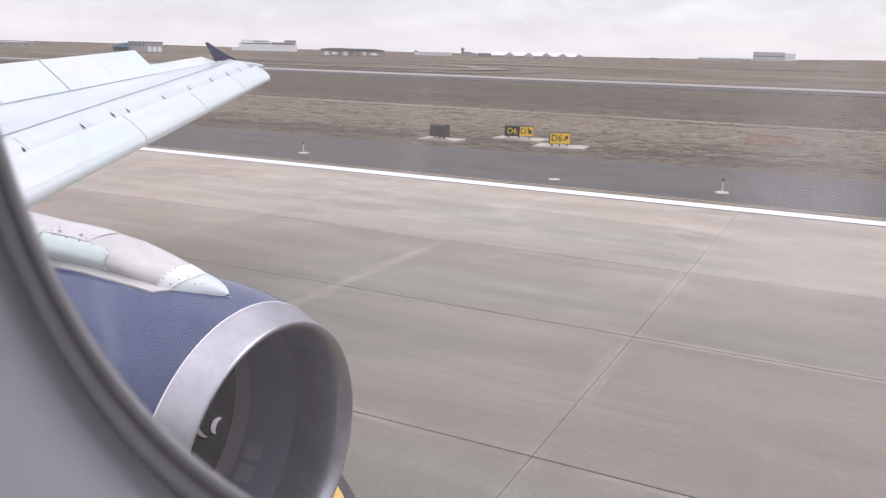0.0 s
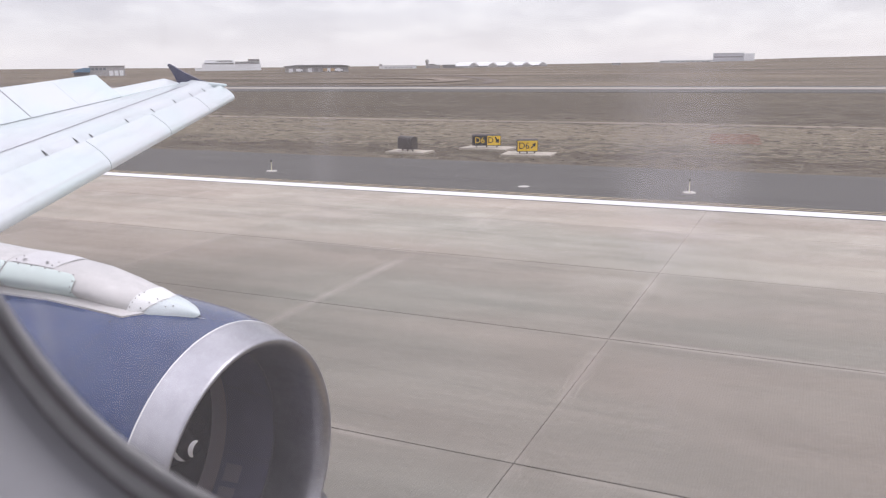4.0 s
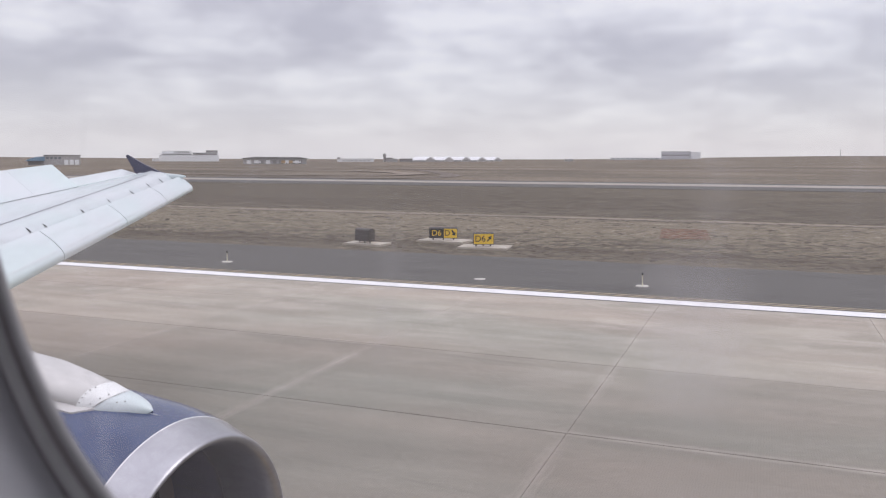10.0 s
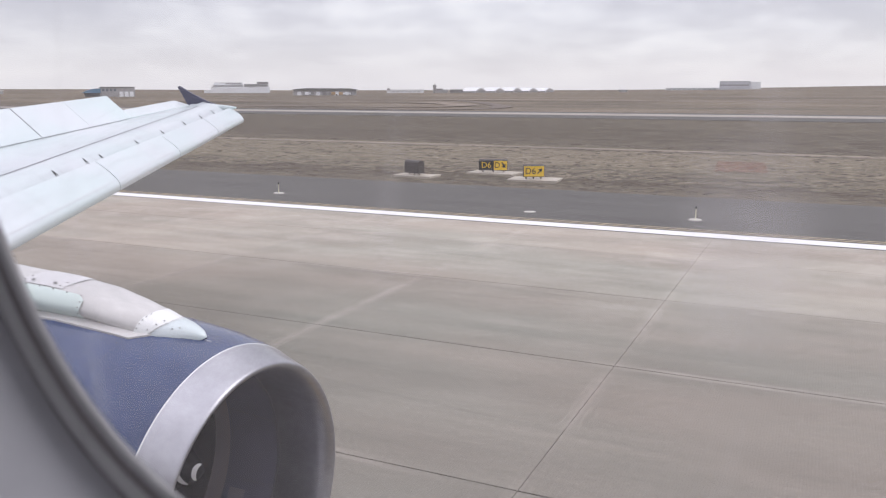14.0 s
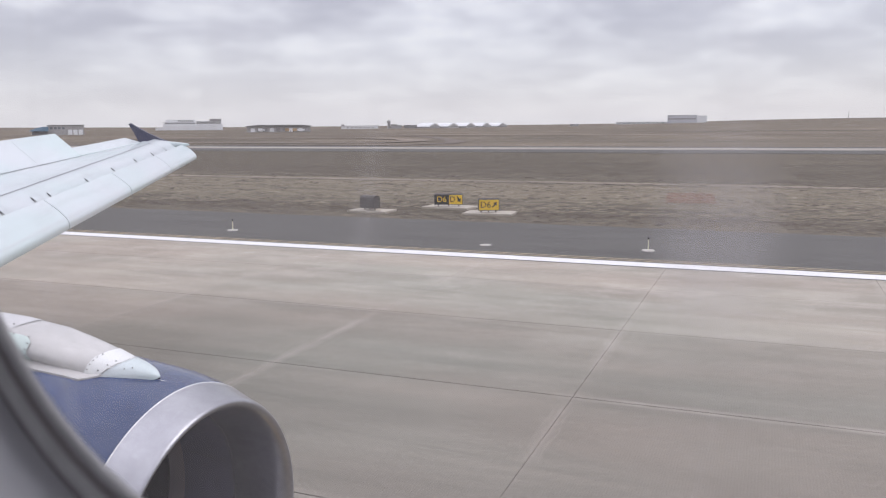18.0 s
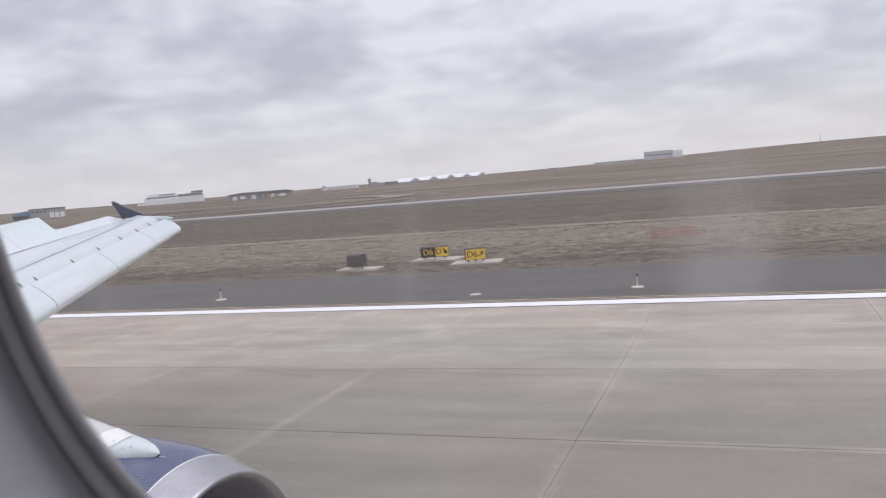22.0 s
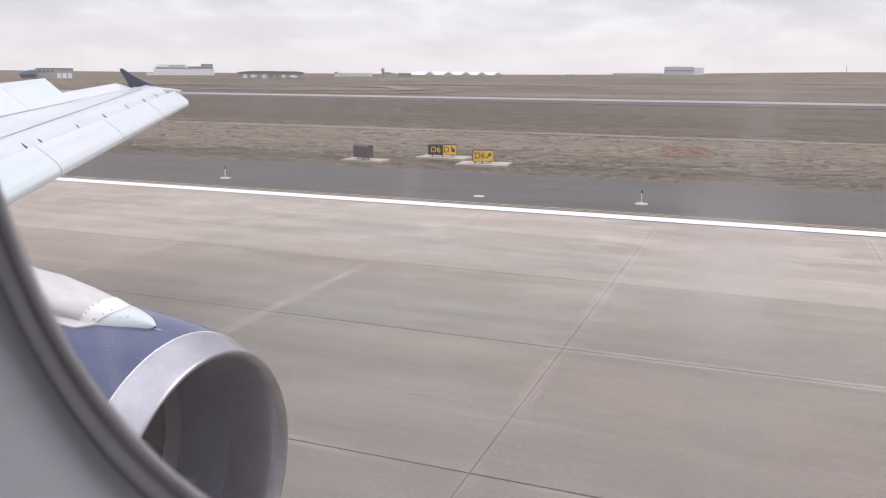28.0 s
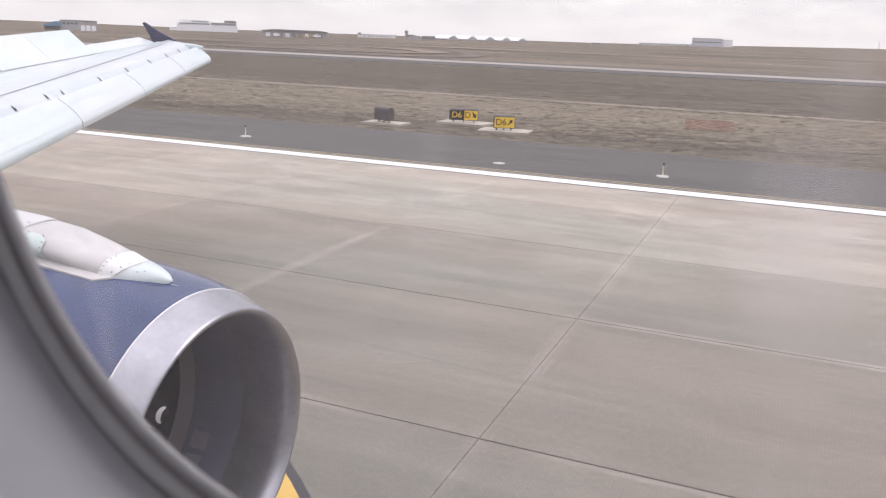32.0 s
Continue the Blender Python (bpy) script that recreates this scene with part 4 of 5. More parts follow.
# small plate riveted flat on the cowling, facing the cabin
verts = [cowl_point(-4.393 + 0.075 * u + 0.03 * v, 134.0 + 3.2 * v, lift) for lift in (0.006, -0.01) for v in (-1, 0, 1) for u in (-1, 1)]
part("cowl_plate", mesh_from("cowl_plate", verts, [(0, 1, 3, 2), (2, 3, 5, 4), (0, 6, 7, 1), (1, 7, 9, 3), (3, 9, 11, 5), (5, 11, 10, 4), (4, 10, 8, 2), (2, 8, 6, 0)], 30), M["rim_dark"], nacelle, "small grey-tan plate on the cowling")

# cabin wall with the window
TUBE_Y, TUBE_Z, TUBE_R = -1.80, 4.05, 2.06
WX, WZ, WA, WB = -0.0938, 4.5052, 0.1769, 0.2477


def oval(dr, y, n=96, e=2.6):
    out = []
    for i in range(n):
        a = 2 * math.pi * i / n
        c, s = math.cos(a), math.sin(a)
        out.append((WX + math.copysign(abs(c) ** (2 / e), c) * (WA + dr), y, WZ + math.copysign(abs(s) ** (2 / e), s) * (WB + dr)))
    return out


def hug(ring, gap):
    """Keep a ring inside the round of the fuselage."""
    return [(x, min(y, TUBE_Y + math.sqrt(max(0.0, TUBE_R ** 2 - (z - TUBE_Z) ** 2)) - gap), z) for x, y, z in ring]


def window_ring(name, steps, mat, label):
    return part(name, loft(name, [oval(*s) for s in steps], True, False, 50), mat, cabin, label)


cabin = part("cabin_wall", loft("cabin_wall", [oval(0.0205, 0.2035), oval(0.0215, 0.196), oval(0.029, 0.182), oval(0.05, 0.158), oval(0.09, 0.138), hug(oval(0.15, 0.122), 0.03), hug(oval(0.3, 0.114), 0.04), hug(oval(0.62, 0.11), 0.04), hug(oval(0.74, 0.05), 0.03)], True, False, 60), M["lining"], plane_root, "light grey moulded cabin wall panel round the window")
window_ring("inner_seal", [(0.0, 0.2005), (0.0, 0.2), (0.001, 0.1988), (0.0034, 0.1988), (0.0038, 0.1995)], M["rim_grey"], "pale inner edge of the window seal")
window_ring("window_seal", [(0.0038, 0.1995), (0.0046, 0.2012), (0.0058, 0.2018), (0.0072, 0.2012), (0.0082, 0.2)], M["rim_dark"], "dark rubber window seal")
window_ring("window_bezel", [(0.0082, 0.2), (0.0092, 0.1984), (0.0108, 0.1978), (0.0125, 0.198), (0.014, 0.1995)], M["rim_grey"], "grey plastic window bezel")
window_ring("window_groove", [(0.014, 0.1995), (0.0148, 0.2022), (0.0165, 0.2042), (0.019, 0.2045), (0.0205, 0.2035)], M["rim_dark"], "dark groove round the bezel")
part("window_frame", loft("window_frame", [oval(0.0, 0.2008), oval(0.02, 0.208), hug(oval(0.07, 0.3), -0.004), hug(oval(0.16, 0.6), -0.006), hug(oval(0.30, 0.6), -0.004)], True, False, 60), M["skin"], cabin, "white fuselage skin round the window")
pane = part("window_pane", mesh_from("window_pane", oval(0.0008, 0.2003), [tuple(range(96))]), M["glass"], cabin, "dusty smeared acrylic window pane")
pane.visible_shadow = False

# fuselage, open where the window sits, tapering to nose and tail
angles = [0, 5, 10, 15, 20, 25, 35] + list(range(45, 341, 15)) + [350, 355]
stations = [(-26, 0.06, 1.2), (-24.5, 0.3, 1.1), (-21, 0.62, 0.62), (-18, 0.84, 0.25), (-15, 0.97, 0.03), (-12, 1, 0), (-9, 1, 0), (-6, 1, 0), (-3, 1, 0), (-1.2, 1, 0), (-0.42, 1, 0), (0.21, 1, 0), (1.0, 1, 0), (3, 1, 0), (6, 1, 0), (9, 1, 0), (10.6, 0.97, -0.03), (12, 0.86, -0.15), (13, 0.66, -0.32), (13.6, 0.42, -0.45), (13.9, 0.12, -0.52)]
tube, tube_faces = [], []
for x, k, lift in stations:
    for a in angles:
        tube.append((x, TUBE_Y + TUBE_R * k * math.cos(radians(a)), TUBE_Z + lift + TUBE_R * k * math.sin(radians(a))))
na = len(angles)
for i in range(len(stations) - 1):
    for j in range(na):
        if stations[i][0] == -0.42 and (angles[j] < 25 or angles[j] >= 355):
            continue
        tube_faces.append((i * na + j, i * na + (j + 1) % na, (i + 1) * na + (j + 1) % na, (i + 1) * na + j))
tube_faces += [tuple(range(na)), tuple(range((len(stations) - 1) * na, len(stations) * na))]
part("fuselage", mesh_from("fuselage", tube, tube_faces, 40), M["skin"], plane_root, "white rounded fuselage skin")
part("cabin_floor", box("cabin_floor", -14.5, 10.5, -3.4, -0.2, 3.25, 3.4), M["carpet"], plane_root, "dark carpeted cabin floor")
# unseen glowing strip, added to brighten the lining round the window
part("cabin_light", box("cabin_light", -6, 6, -2.6, -0.9, 5.66, 5.70), glow("cabin_fill_glow", (0.95, 0.94, 1.0), 1.1), plane_root, "unseen ceiling light strip added to brighten the cabin lining")

# ---- beside the runway ----
track_v, track_f = [], []
for i in range(420):
    x = -420 + 2 * i
    for k, yy in enumerate((60.5, 61.3, 62.1)):
        yy += 0.5 * noise.noise(Vector((x * 0.12, k * 4.0, 2))) + 0.5 * noise.noise(Vector((x * 0.02, 1, 9)))
        track_v.append((x, yy, land(x, yy) + (0.018 if k == 1 else 0.004)))
for i in range(419):
    track_f += [(3 * i, 3 * i + 1, 3 * i + 4, 3 * i + 3), (3 * i + 1, 3 * i + 2, 3 * i + 5, 3 * i + 4)]
tagged(part("dirt_track", mesh_from("dirt_track", track_v, track_f, 60), plain("straw_track", (0.205, 0.172, 0.128), 0.95, vary=0.45, scale=0.35, stretch=(0.6, 1, 1))), "pale worn vehicle track through the grass", "track", kind="structure")


def rut(name, pts, width, lift, mat, label):
    """A worn line over the land through the points, its edges wandering."""
    verts, faces = [], []
    for i, (x, y) in enumerate(pts):
        a, b = pts[max(i - 1, 0)], pts[min(i + 1, len(pts) - 1)]
        t = Vector((b[0] - a[0], b[1] - a[1])).normalized()
        w_ = width * (0.6 + 0.8 * abs(noise.noise(Vector((x * 0.07, y * 0.07, 4)))))
        for s in (-0.5, 0.5):
            px_, py_ = x - t.y * s * w_, y + t.x * s * w_
            verts.append((px_, py_, land(px_, py_) + lift))
    for i in range(len(pts) - 1):
        faces.append((2 * i, 2 * i + 1, 2 * i + 3, 2 * i + 2))
    return tagged(part(name, mesh_from(name, verts, faces), mat), label, "track", kind="structure")


def bend(keys, n=14):
    """A smooth line through a few points."""
    out = []
    for i in range(len(keys) - 1):
        p0, p1, p2, p3 = (Vector(keys[min(max(i + k, 0), len(keys) - 1)]) for k in (-1, 0, 1, 2))
        for j in range(n):
            t = j / n
            q = 0.5 * ((2 * p1) + (p2 - p0) * t + (2 * p0 - 5 * p1 + 4 * p2 - p3) * t * t + (3 * p1 - p0 - 3 * p2 + p3) * t ** 3)
            out.append((q.x, q.y))
    return out + [tuple(keys[-1])]


soil = plain("bare_soil", (0.072, 0.056, 0.047), 0.95, vary=0.3, scale=0.4)
brown = plain("trodden_soil", (0.135, 0.108, 0.088), 0.95, vary=0.4, scale=0.1)
pale = plain("pale_soil", (0.21, 0.168, 0.132), 0.95, vary=0.35, scale=0.12)
rut("wheel_rut", [(-300 + 2 * i, 59.7 + 0.5 * noise.noise(Vector(((-300 + 2 * i) * 0.02, 1, 9)))) for i in range(250)], 0.5, 0.012, soil, "dark wheel rut beside the pale track")
rut("service_track", bend([(-190, 262), (-155, 300), (-128, 292), (-97, 242), (-76, 199), (-71, 176), (-82, 163), (-120, 160)]), 6, 0.12, brown, "curved dark service track over the far rise")
rut("service_track", bend([(-240, 240), (-150, 256), (-108, 232), (-90, 205), (-96, 186), (-150, 182)]), 9, 0.2, pale, "curved pale service track over the far rise")
rut("service_track", bend([(-420, 520), (-250, 470), (-100, 500), (60, 560), (200, 540)]), 14, 0.4, brown, "long dark strip of bare soil on the far rise")
rut("service_track", bend([(-420, 300), (-260, 330), (-60, 300), (60, 330), (180, 320)]), 9, 0.3, pale, "long pale strip of bare soil on the far rise")


def yellow_path(x):
    return 7.8 + 0.03 * (-8 - x) if x < -8 else 7.8 - 0.116 * (x + 8) ** 2


stripe("taxi_line_border", [(q / 4, yellow_path(q / 4)) for q in range(-280, 8)], 0.46, 0.004, M["paint_black"], "thin black border of the yellow line")
stripe("taxi_line", [(q / 4, yellow_path(q / 4)) for q in range(-280, 8)], 0.24, 0.008, M["paint_yellow"], "yellow painted taxi lead-off line")


def turned(me, m):
    me.transform(m)
    return me


def text_mesh(name, body, size):
    cu = bpy.data.curves.new(name, "FONT")
    cu.body, cu.size, cu.extrude, cu.align_x, cu.align_y = body, size, 0.004, "CENTER", "CENTER"
    ob = bpy.data.objects.new(name, cu)
    me = bpy.data.meshes.new_from_object(ob)
    bpy.data.objects.remove(ob)
    return me


def arch(name, w, d, h, z0, n=10):
    """A sign housing: a long box with a rounded back and top."""
    sec = [(-d / 2, z0), (d / 2, z0), (d / 2, z0 + h * 0.78)] + [(d / 2 * math.cos(a), z0 + h * 0.78 + h * 0.22 * math.sin(a)) for a in (math.pi * i / n for i in range(1, n))] + [(-d / 2, z0 + h * 0.78)]
    return loft(name, [[(x, y, z) for y, z in sec] for x in (-w / 2, -w / 2 + 0.02, w / 2 - 0.02, w / 2)], True, True, 40)


def airfield_sign(label, x, y, turn, w, d, h, body_mat, panels, group="taxiway signs"):
    """A lit guidance sign on short legs; panels: (left, right, material, legend, legend material)."""
    s = empty("taxiway_sign", label, "sign", group)
    part("housing", arch("housing", w, d, h, 0.10), body_mat, s, "dark metal sign housing")
    for sx in (-0.36, 0.0, 0.36):
        part("leg", turned(box("leg", -0.03, 0.03, -0.03, 0.03, -0.0, 0.11), Matrix.Translation((sx * w, 0, 0))), M["sign_back"], s)
    for x0, x1, mat, legend, lmat in panels:
        face = part("face_panel", box("face_panel", x0, x1, -d / 2 - 0.014, -d / 2 - 0.002, 0.13, 0.10 + h * 0.86, 0.004), mat, s)
        if isinstance(legend, str):
            me = text_mesh("legend", legend, h * 0.72)
            turned(me, Matrix.Translation(((x0 + x1) / 2, -d / 2 - 0.016, 0.10 + h * 0.46)) @ Matrix.Rotation(radians(90), 4, "X"))
            part("legend", me, lmat, face)
        else:
            for bx0, bx1, bz0, bz1 in legend:
                part("legend_bar", box("legend_bar", bx0, bx1, -d / 2 - 0.019, -d / 2 - 0.012, bz0, bz1), lmat, face)
    s.matrix_world = pose(x, y, land(x, y) + 0.10, 0, 0, turn)
    return s


def pad(x, y, w, d, turn):
    p = part("concrete_pad", box("concrete_pad", -w / 2, w / 2, -d / 2, d / 2, -0.15, 0.0, 0.01), M["pad"])
    p.matrix_world = pose(x, y, land(x, y) + 0.098, 0, 0, turn)
    tagged(p, "pale concrete pad under an airfield sign", "pad", "sign pads", "structure")


pad(-12.9, 38.6, 2.5, 1.6, 6)
airfield_sign("yellow boxy taxiway sign lettered D6 with an arrow", -12.95, 38.5, 26, 1.02, 0.34, 0.62, M["sign_back"], [(-0.49, 0.49, M["sign_yellow"], [], M["sign_black"])])
d_face = [o for o in bpy.data.objects["taxiway_sign"].children if o.name.startswith("face_panel")][0]
d_word = text_mesh("legend", "D6", 0.44)
turned(d_word, Matrix.Translation((-0.17, -0.188, 0.38)) @ Matrix.Rotation(radians(90), 4, "X"))
part("legend", d_word, M["sign_black"], d_face)
up_arrow = [(x, yy, z) for yy in (-0.192, -0.184) for x, z in ((0.19, 0.25), (0.15, 0.29), (0.28, 0.42), (0.21, 0.47), (0.40, 0.53), (0.37, 0.33), (0.32, 0.38))]
part("arrow", mesh_from("arrow", up_arrow, [tuple(range(7)), tuple(range(13, 6, -1))] + [(i, (i + 1) % 7, (i + 1) % 7 + 7, i + 7) for i in range(7)]), M["sign_black"], d_face)
pad(-15.9, 40.8, 2.7, 1.6, -4)
airfield_sign("black and yellow taxiway sign lettered D6 and D", -15.95, 40.7, 18, 1.52, 0.30, 0.60, M["sign_back"],
    [(-0.74, 0.02, M["sign_black"], "D6", M["sign_yellow"]), (0.04, 0.74, M["sign_yellow"], [], M["sign_black"])])
arrow_sign = bpy.data.objects["taxiway_sign.001"]
yellow_face = [o for o in arrow_sign.children if o.name.startswith("face_panel")][-1]
letter = text_mesh("legend", "D", 0.43)
turned(letter, Matrix.Translation((0.22, -0.166, 0.376)) @ Matrix.Rotation(radians(90), 4, "X"))
part("legend", letter, M["sign_black"], yellow_face)
arrow = mesh_from("arrow", [(x, yy, z) for yy in (-0.172, -0.162) for x, z in ((0.44, 0.53), (0.48, 0.57), (0.60, 0.42), (0.66, 0.47), (0.66, 0.25), (0.45, 0.29), (0.52, 0.34))],
    [(0, 1, 2, 6), (2, 3, 4), (2, 4, 6), (4, 5, 6), (13, 9, 8, 7), (11, 10, 9), (13, 11, 9), (13, 12, 11), (0, 7, 8, 1), (1, 8, 9, 2), (2, 9, 10, 3), (3, 10, 11, 4), (4, 11, 12, 5), (5, 12, 13, 6), (6, 13, 7, 0)])
part("arrow", arrow, M["sign_black"], yellow_face)
pad(-19.1, 37.85, 2.2, 1.3, -2)
airfield_sign("dark back of a rounded metal taxiway sign", -19.2, 37.8, 160, 1.05, 0.42, 0.66, M["sign_back"], [(-0.5, 0.5, M["sign_yellow"], [(-0.3, -0.2, 0.24, 0.5), (0.1, 0.2, 0.24, 0.5)], M["sign_black"])])

# faded orange barrier netting, fallen flat in the grass
net = empty("barrier_netting", "faded orange plastic barrier netting lying in the grass", "barrier")
orange_net = plain("faded_orange_plastic", (0.215, 0.125, 0.09), 0.9, vary=0.3, scale=3)
for row in range(6):
    part("strand", loft("strand", [[(-1.3 + 0.18 * q + 0.05 * row, 1.1 * row + yy + 0.12 * math.sin(q * 1.3 + row), zz + 0.04 + 0.05 * abs(math.sin(q * 0.9 + 2 * row))) for yy, zz in ((-0.11, 0), (-0.08, 0.05), (0.08, 0.05), (0.11, 0))] for q in range(16)], True, True, 40), orange_net, net)
net.matrix_world = pose(-4.0, 46.6, land(-4.0, 47.6) + 0.01, 0, 0, 8)

# runway edge lights
light = empty("edge_light", "slim white runway edge light on a pale round base", "airfield light", "runway edge lights")
plate_b = bmesh.new()
bmesh.ops.create_cone(plate_b, cap_ends=True, segments=32, radius1=0.23, radius2=0.21, depth=0.03)
me = bpy.data.meshes.new("base_plate")
plate_b.to_mesh(me)
part("base_plate", turned(me, Matrix.Translation((0, 0, 0.015))), M["plate"], light, "pale round base plate")


def tube_mesh(name, steps, n=12):
    return loft(name, [[(r * math.cos(a), r * math.sin(a), z) for a in (2 * math.pi * i / n for i in range(n))] for z, r in steps], True, True, 50)


part("post", tube_mesh("post", [(0.03, 0.03), (0.06, 0.016), (0.38, 0.016), (0.40, 0.022)]), M["post"], light, "pale yellow post")
part("lamp_head", tube_mesh("lamp_head", [(0.40, 0.026), (0.415, 0.036), (0.45, 0.038), (0.475, 0.03), (0.49, 0.012)]), M["sign_black"], light, "dark lamp head")
light.matrix_world = pose(-3.8, 28.7, -0.012)
for lx in (-68.0, -44.4, -21.2, 19.6, 43.0):
    copy_thing(light, pose(lx, 28.8, -0.012))

# flat inset covers in the shoulder
for cx, cy in ((-9.6, 28.2), (-30.5, 27.9)):
    cov = tagged(part("inset_cover", tube_mesh("inset_cover", [(-0.02, 0.22), (0.004, 0.22), (0.010, 0.20), (0.010, 0.10), (0.006, 0.08)], 28), M["plate"]), "flat round metal cover set in the asphalt", "cover", "inset covers")
    cov.location = (cx, cy, -0.012)

# ---- far buildings ----
def site(az, d):
    x, y = d * math.sin(radians(az)), d * math.cos(radians(az))
    return x, y, land(x, y) - 0.5, -az


def block(parent, name, x0, x1, y0, y1, z0, z1, mat, label="", bev=0.0):
    return part(name, box(name, x0, x1, y0, y1, z0, z1, bev), mat, parent, label)


def stand(ob, az, d):
    x, y, z, r = site(az, d)
    ob.matrix_world = pose(x, y, z, 0, 0, r)


# wide white maintenance hangar with rooftop lettering reduced to bars
hangar = empty("hangar", "wide white aircraft hangar with dark rooftop letter boards", "hangar")
wall_ = block(hangar, "wall", -50, 50, 0, 60, 0, 11.5, M["hangar_white"])
block(hangar, "upper_wall", -46, 4, 4, 58, 11.5, 13.6, M["hangar_white"])
block(hangar, "upper_wall", 6, 48, 3, 58, 11.5, 15.2, M["hangar_white"])
block(hangar, "roof", -51, 5, -1, 61, 13.6, 14.2, M["tent"], "white flat roof")
block(hangar, "roof", 5, 49, -0.5, 61, 15.2, 15.9, M["tent"], "white flat roof")
block(hangar, "door_track", 6, 47, -0.6, 0.0, 11.6, 13.4, M["hangar_grey"], "grey door header")
for i in range(8):
    block(wall_, "hangar_door", -42 + 11 * i, -31.4 + 11 * i, -0.5, 0.0, 0.4, 9.6, M["hangar_white"], "white sliding door leaf", 0.05)
for base, width_, z, back0, back1, mat in ((-12, 26, 14.9, -45, 4, "hangar_white"), (38, 18, 16.2, 28, 48, "hangar_grey")):
    board = block(hangar, "letter_board", back0, back1, 0.6, 1.0, z - 0.7, z + 3.6, M[mat], "rooftop letter board")
    for i in range(8):
        lx = base - width_ / 2 + width_ * (i + 0.1) / 8
        block(board, "letter_bar", lx, lx + width_ / 8 * 0.66, 0.3, 0.6, z + 0.2, z + 2.9, M["hangar_dark"])
block(hangar, "annex", -62, -50, 5, 40, 0, 5.0, M["hangar_white"])
stand(hangar, -38.6, 1500)

# long low shed with a dark roof, vehicles parked in front
shed = empty("shed", "long low grey shed with a dark shallow roof", "shed")
sw = block(shed, "wall", -26, 26, 0, 18, 0, 5.0, M["hangar_grey"])
part("roof", loft("roof", [[(x, y, z) for x, z in ((-27.2, 4.9), (-27.2, 5.4), (-16, 6.4), (20, 6.2), (27.2, 5.3), (27.2, 4.9))] for y in (-1.2, 19)], True, True, 20), M["roof_dark"], shed, "dark shallow roof")
for i in range(9):
    block(sw, "bay_door", -23 + 5.2 * i, -19.6 + 5.2 * i, -0.12, 0, 0.4, 3.6, M["hangar_dark"] if i % 3 else M["hangar_white"], "roller door")
stand(shed, -33.0, 700)


def truck(az, d, mat, label):
    t = empty("truck", label, "truck", "parked trucks")
    block(t, "cargo_box", -2.2, 1.2, 0, 2.3, 1.0, 3.3, mat, "", 0.05)
    block(t, "cab", 1.3, 2.9, 0.1, 2.2, 0.9, 2.7, M["hangar_white"], "", 0.15)
    for wx in (-1.5, 2.1):
        for wy in (0.05, 2.0):
            me = tube_mesh("wheel", [(-0.12, 0.40), (-0.1, 0.5), (0.1, 0.5), (0.12, 0.40)], 16)
            part("wheel", turned(me, Matrix.Translation((wx, wy + 0.1, 0.98)) @ Matrix.Rotation(radians(90), 4, "X")), M["sign_black"], t)
    x, y, z, r = site(az, d)
    t.matrix_world = pose(x, y, z + 0.02, 0, 0, r)


truck(-34.2, 682, M["hangar_white"], "small white box truck parked by the shed")
truck(-32.4, 684, M["orange"], "small tan box truck parked by the shed")
truck(-31.9, 684, M["orange"], "small tan box truck parked by the shed")
truck(-31.5, 684, M["hangar_white"], "small white box truck parked by the shed")

# block with a blue-roofed front hall and three pale doors
fire = empty("station_building", "grey flat-roofed building with a blue-roofed front hall", "building")
fw = block(fire, "wall", -6, 16, 0, 14, 0, 6.6, M["hangar_grey"])
block(fire, "roof", -6.4, 16.4, -0.4, 14.4, 6.6, 7.1, M["hangar_dark"], "dark flat roof edge")
part("hall_roof", loft("hall_roof", [[(x, y, z) for x, z in ((-17, 3.2), (-13, 5.0), (-9, 5.9), (-5.4, 5.9), (-5.4, 3.0), (-17, 3.0))] for y in (-2, 12)], True, True, 20), M["roof_blue"], fire, "blue curved metal roof")
block(fire, "hall_wall", -15.5, -6.05, 0, 11, 0, 3.1, M["hangar_dark"])
for i in range(3):
    block(fw, "bay_door", 6.2 + 3.2 * i, 8.7 + 3.2 * i, -0.12, 0, 0.4, 3.9, M["hangar_white"], "tall pale bay door", 0.04)
for i in range(4):
    block(fw, "window", -4.5 + 2.4 * i, -2.9 + 2.4 * i, -0.1, 0, 4.2, 5.6, M["window_dark"])
stand(fire, -46.8, 600)

# low works with a chimney-like tower
works = empty("works_building", "low pale works building beside a small tower", "building")
ww = block(works, "wall", -36, 26, 0, 20, 0, 5.2, M["hangar_white"])
block(works, "roof", -37, 27, -0.6, 20.6, 5.2, 6.0, M["tent"], "white roof")
block(works, "gable", -36, -31, -1, 8, 5.2, 8.2, M["hangar_grey"])
for i in range(7):
    block(ww, "window", -27 + 7 * i, -23 + 7 * i, -0.12, 0, 1.6, 3.2, M["hangar_grey"])
stand(works, -27.3, 1400)
tower = empty("tower", "slim grey tower with a wider head on the skyline", "tower")
part("shaft", tube_mesh("shaft", [(0, 2.6), (9, 2.1), (10.5, 3.2), (13.5, 3.0), (14.2, 1.0), (15.5, 0.6)], 14), M["hangar_grey"], tower)
block(tower, "lean_to", 3, 22, -3, 6, 0, 6, M["hangar_grey"], "", 0.1)
block(tower, "ramp_roof", 2, 14, -3.4, 6.4, 6, 7.6, M["hangar_dark"], "", 0.2)
stand(tower, -25.5, 1400)
store = empty("storehouse", "small dark storehouse on the skyline", "building")
block(store, "wall", -11, 11, 0, 10, 0, 5.4, M["hangar_dark"])
block(store, "roof", -11.6, 11.6, -0.5, 10.5, 5.4, 6.0, M["roof_dark"])
stand(store, -24.0, 1420)

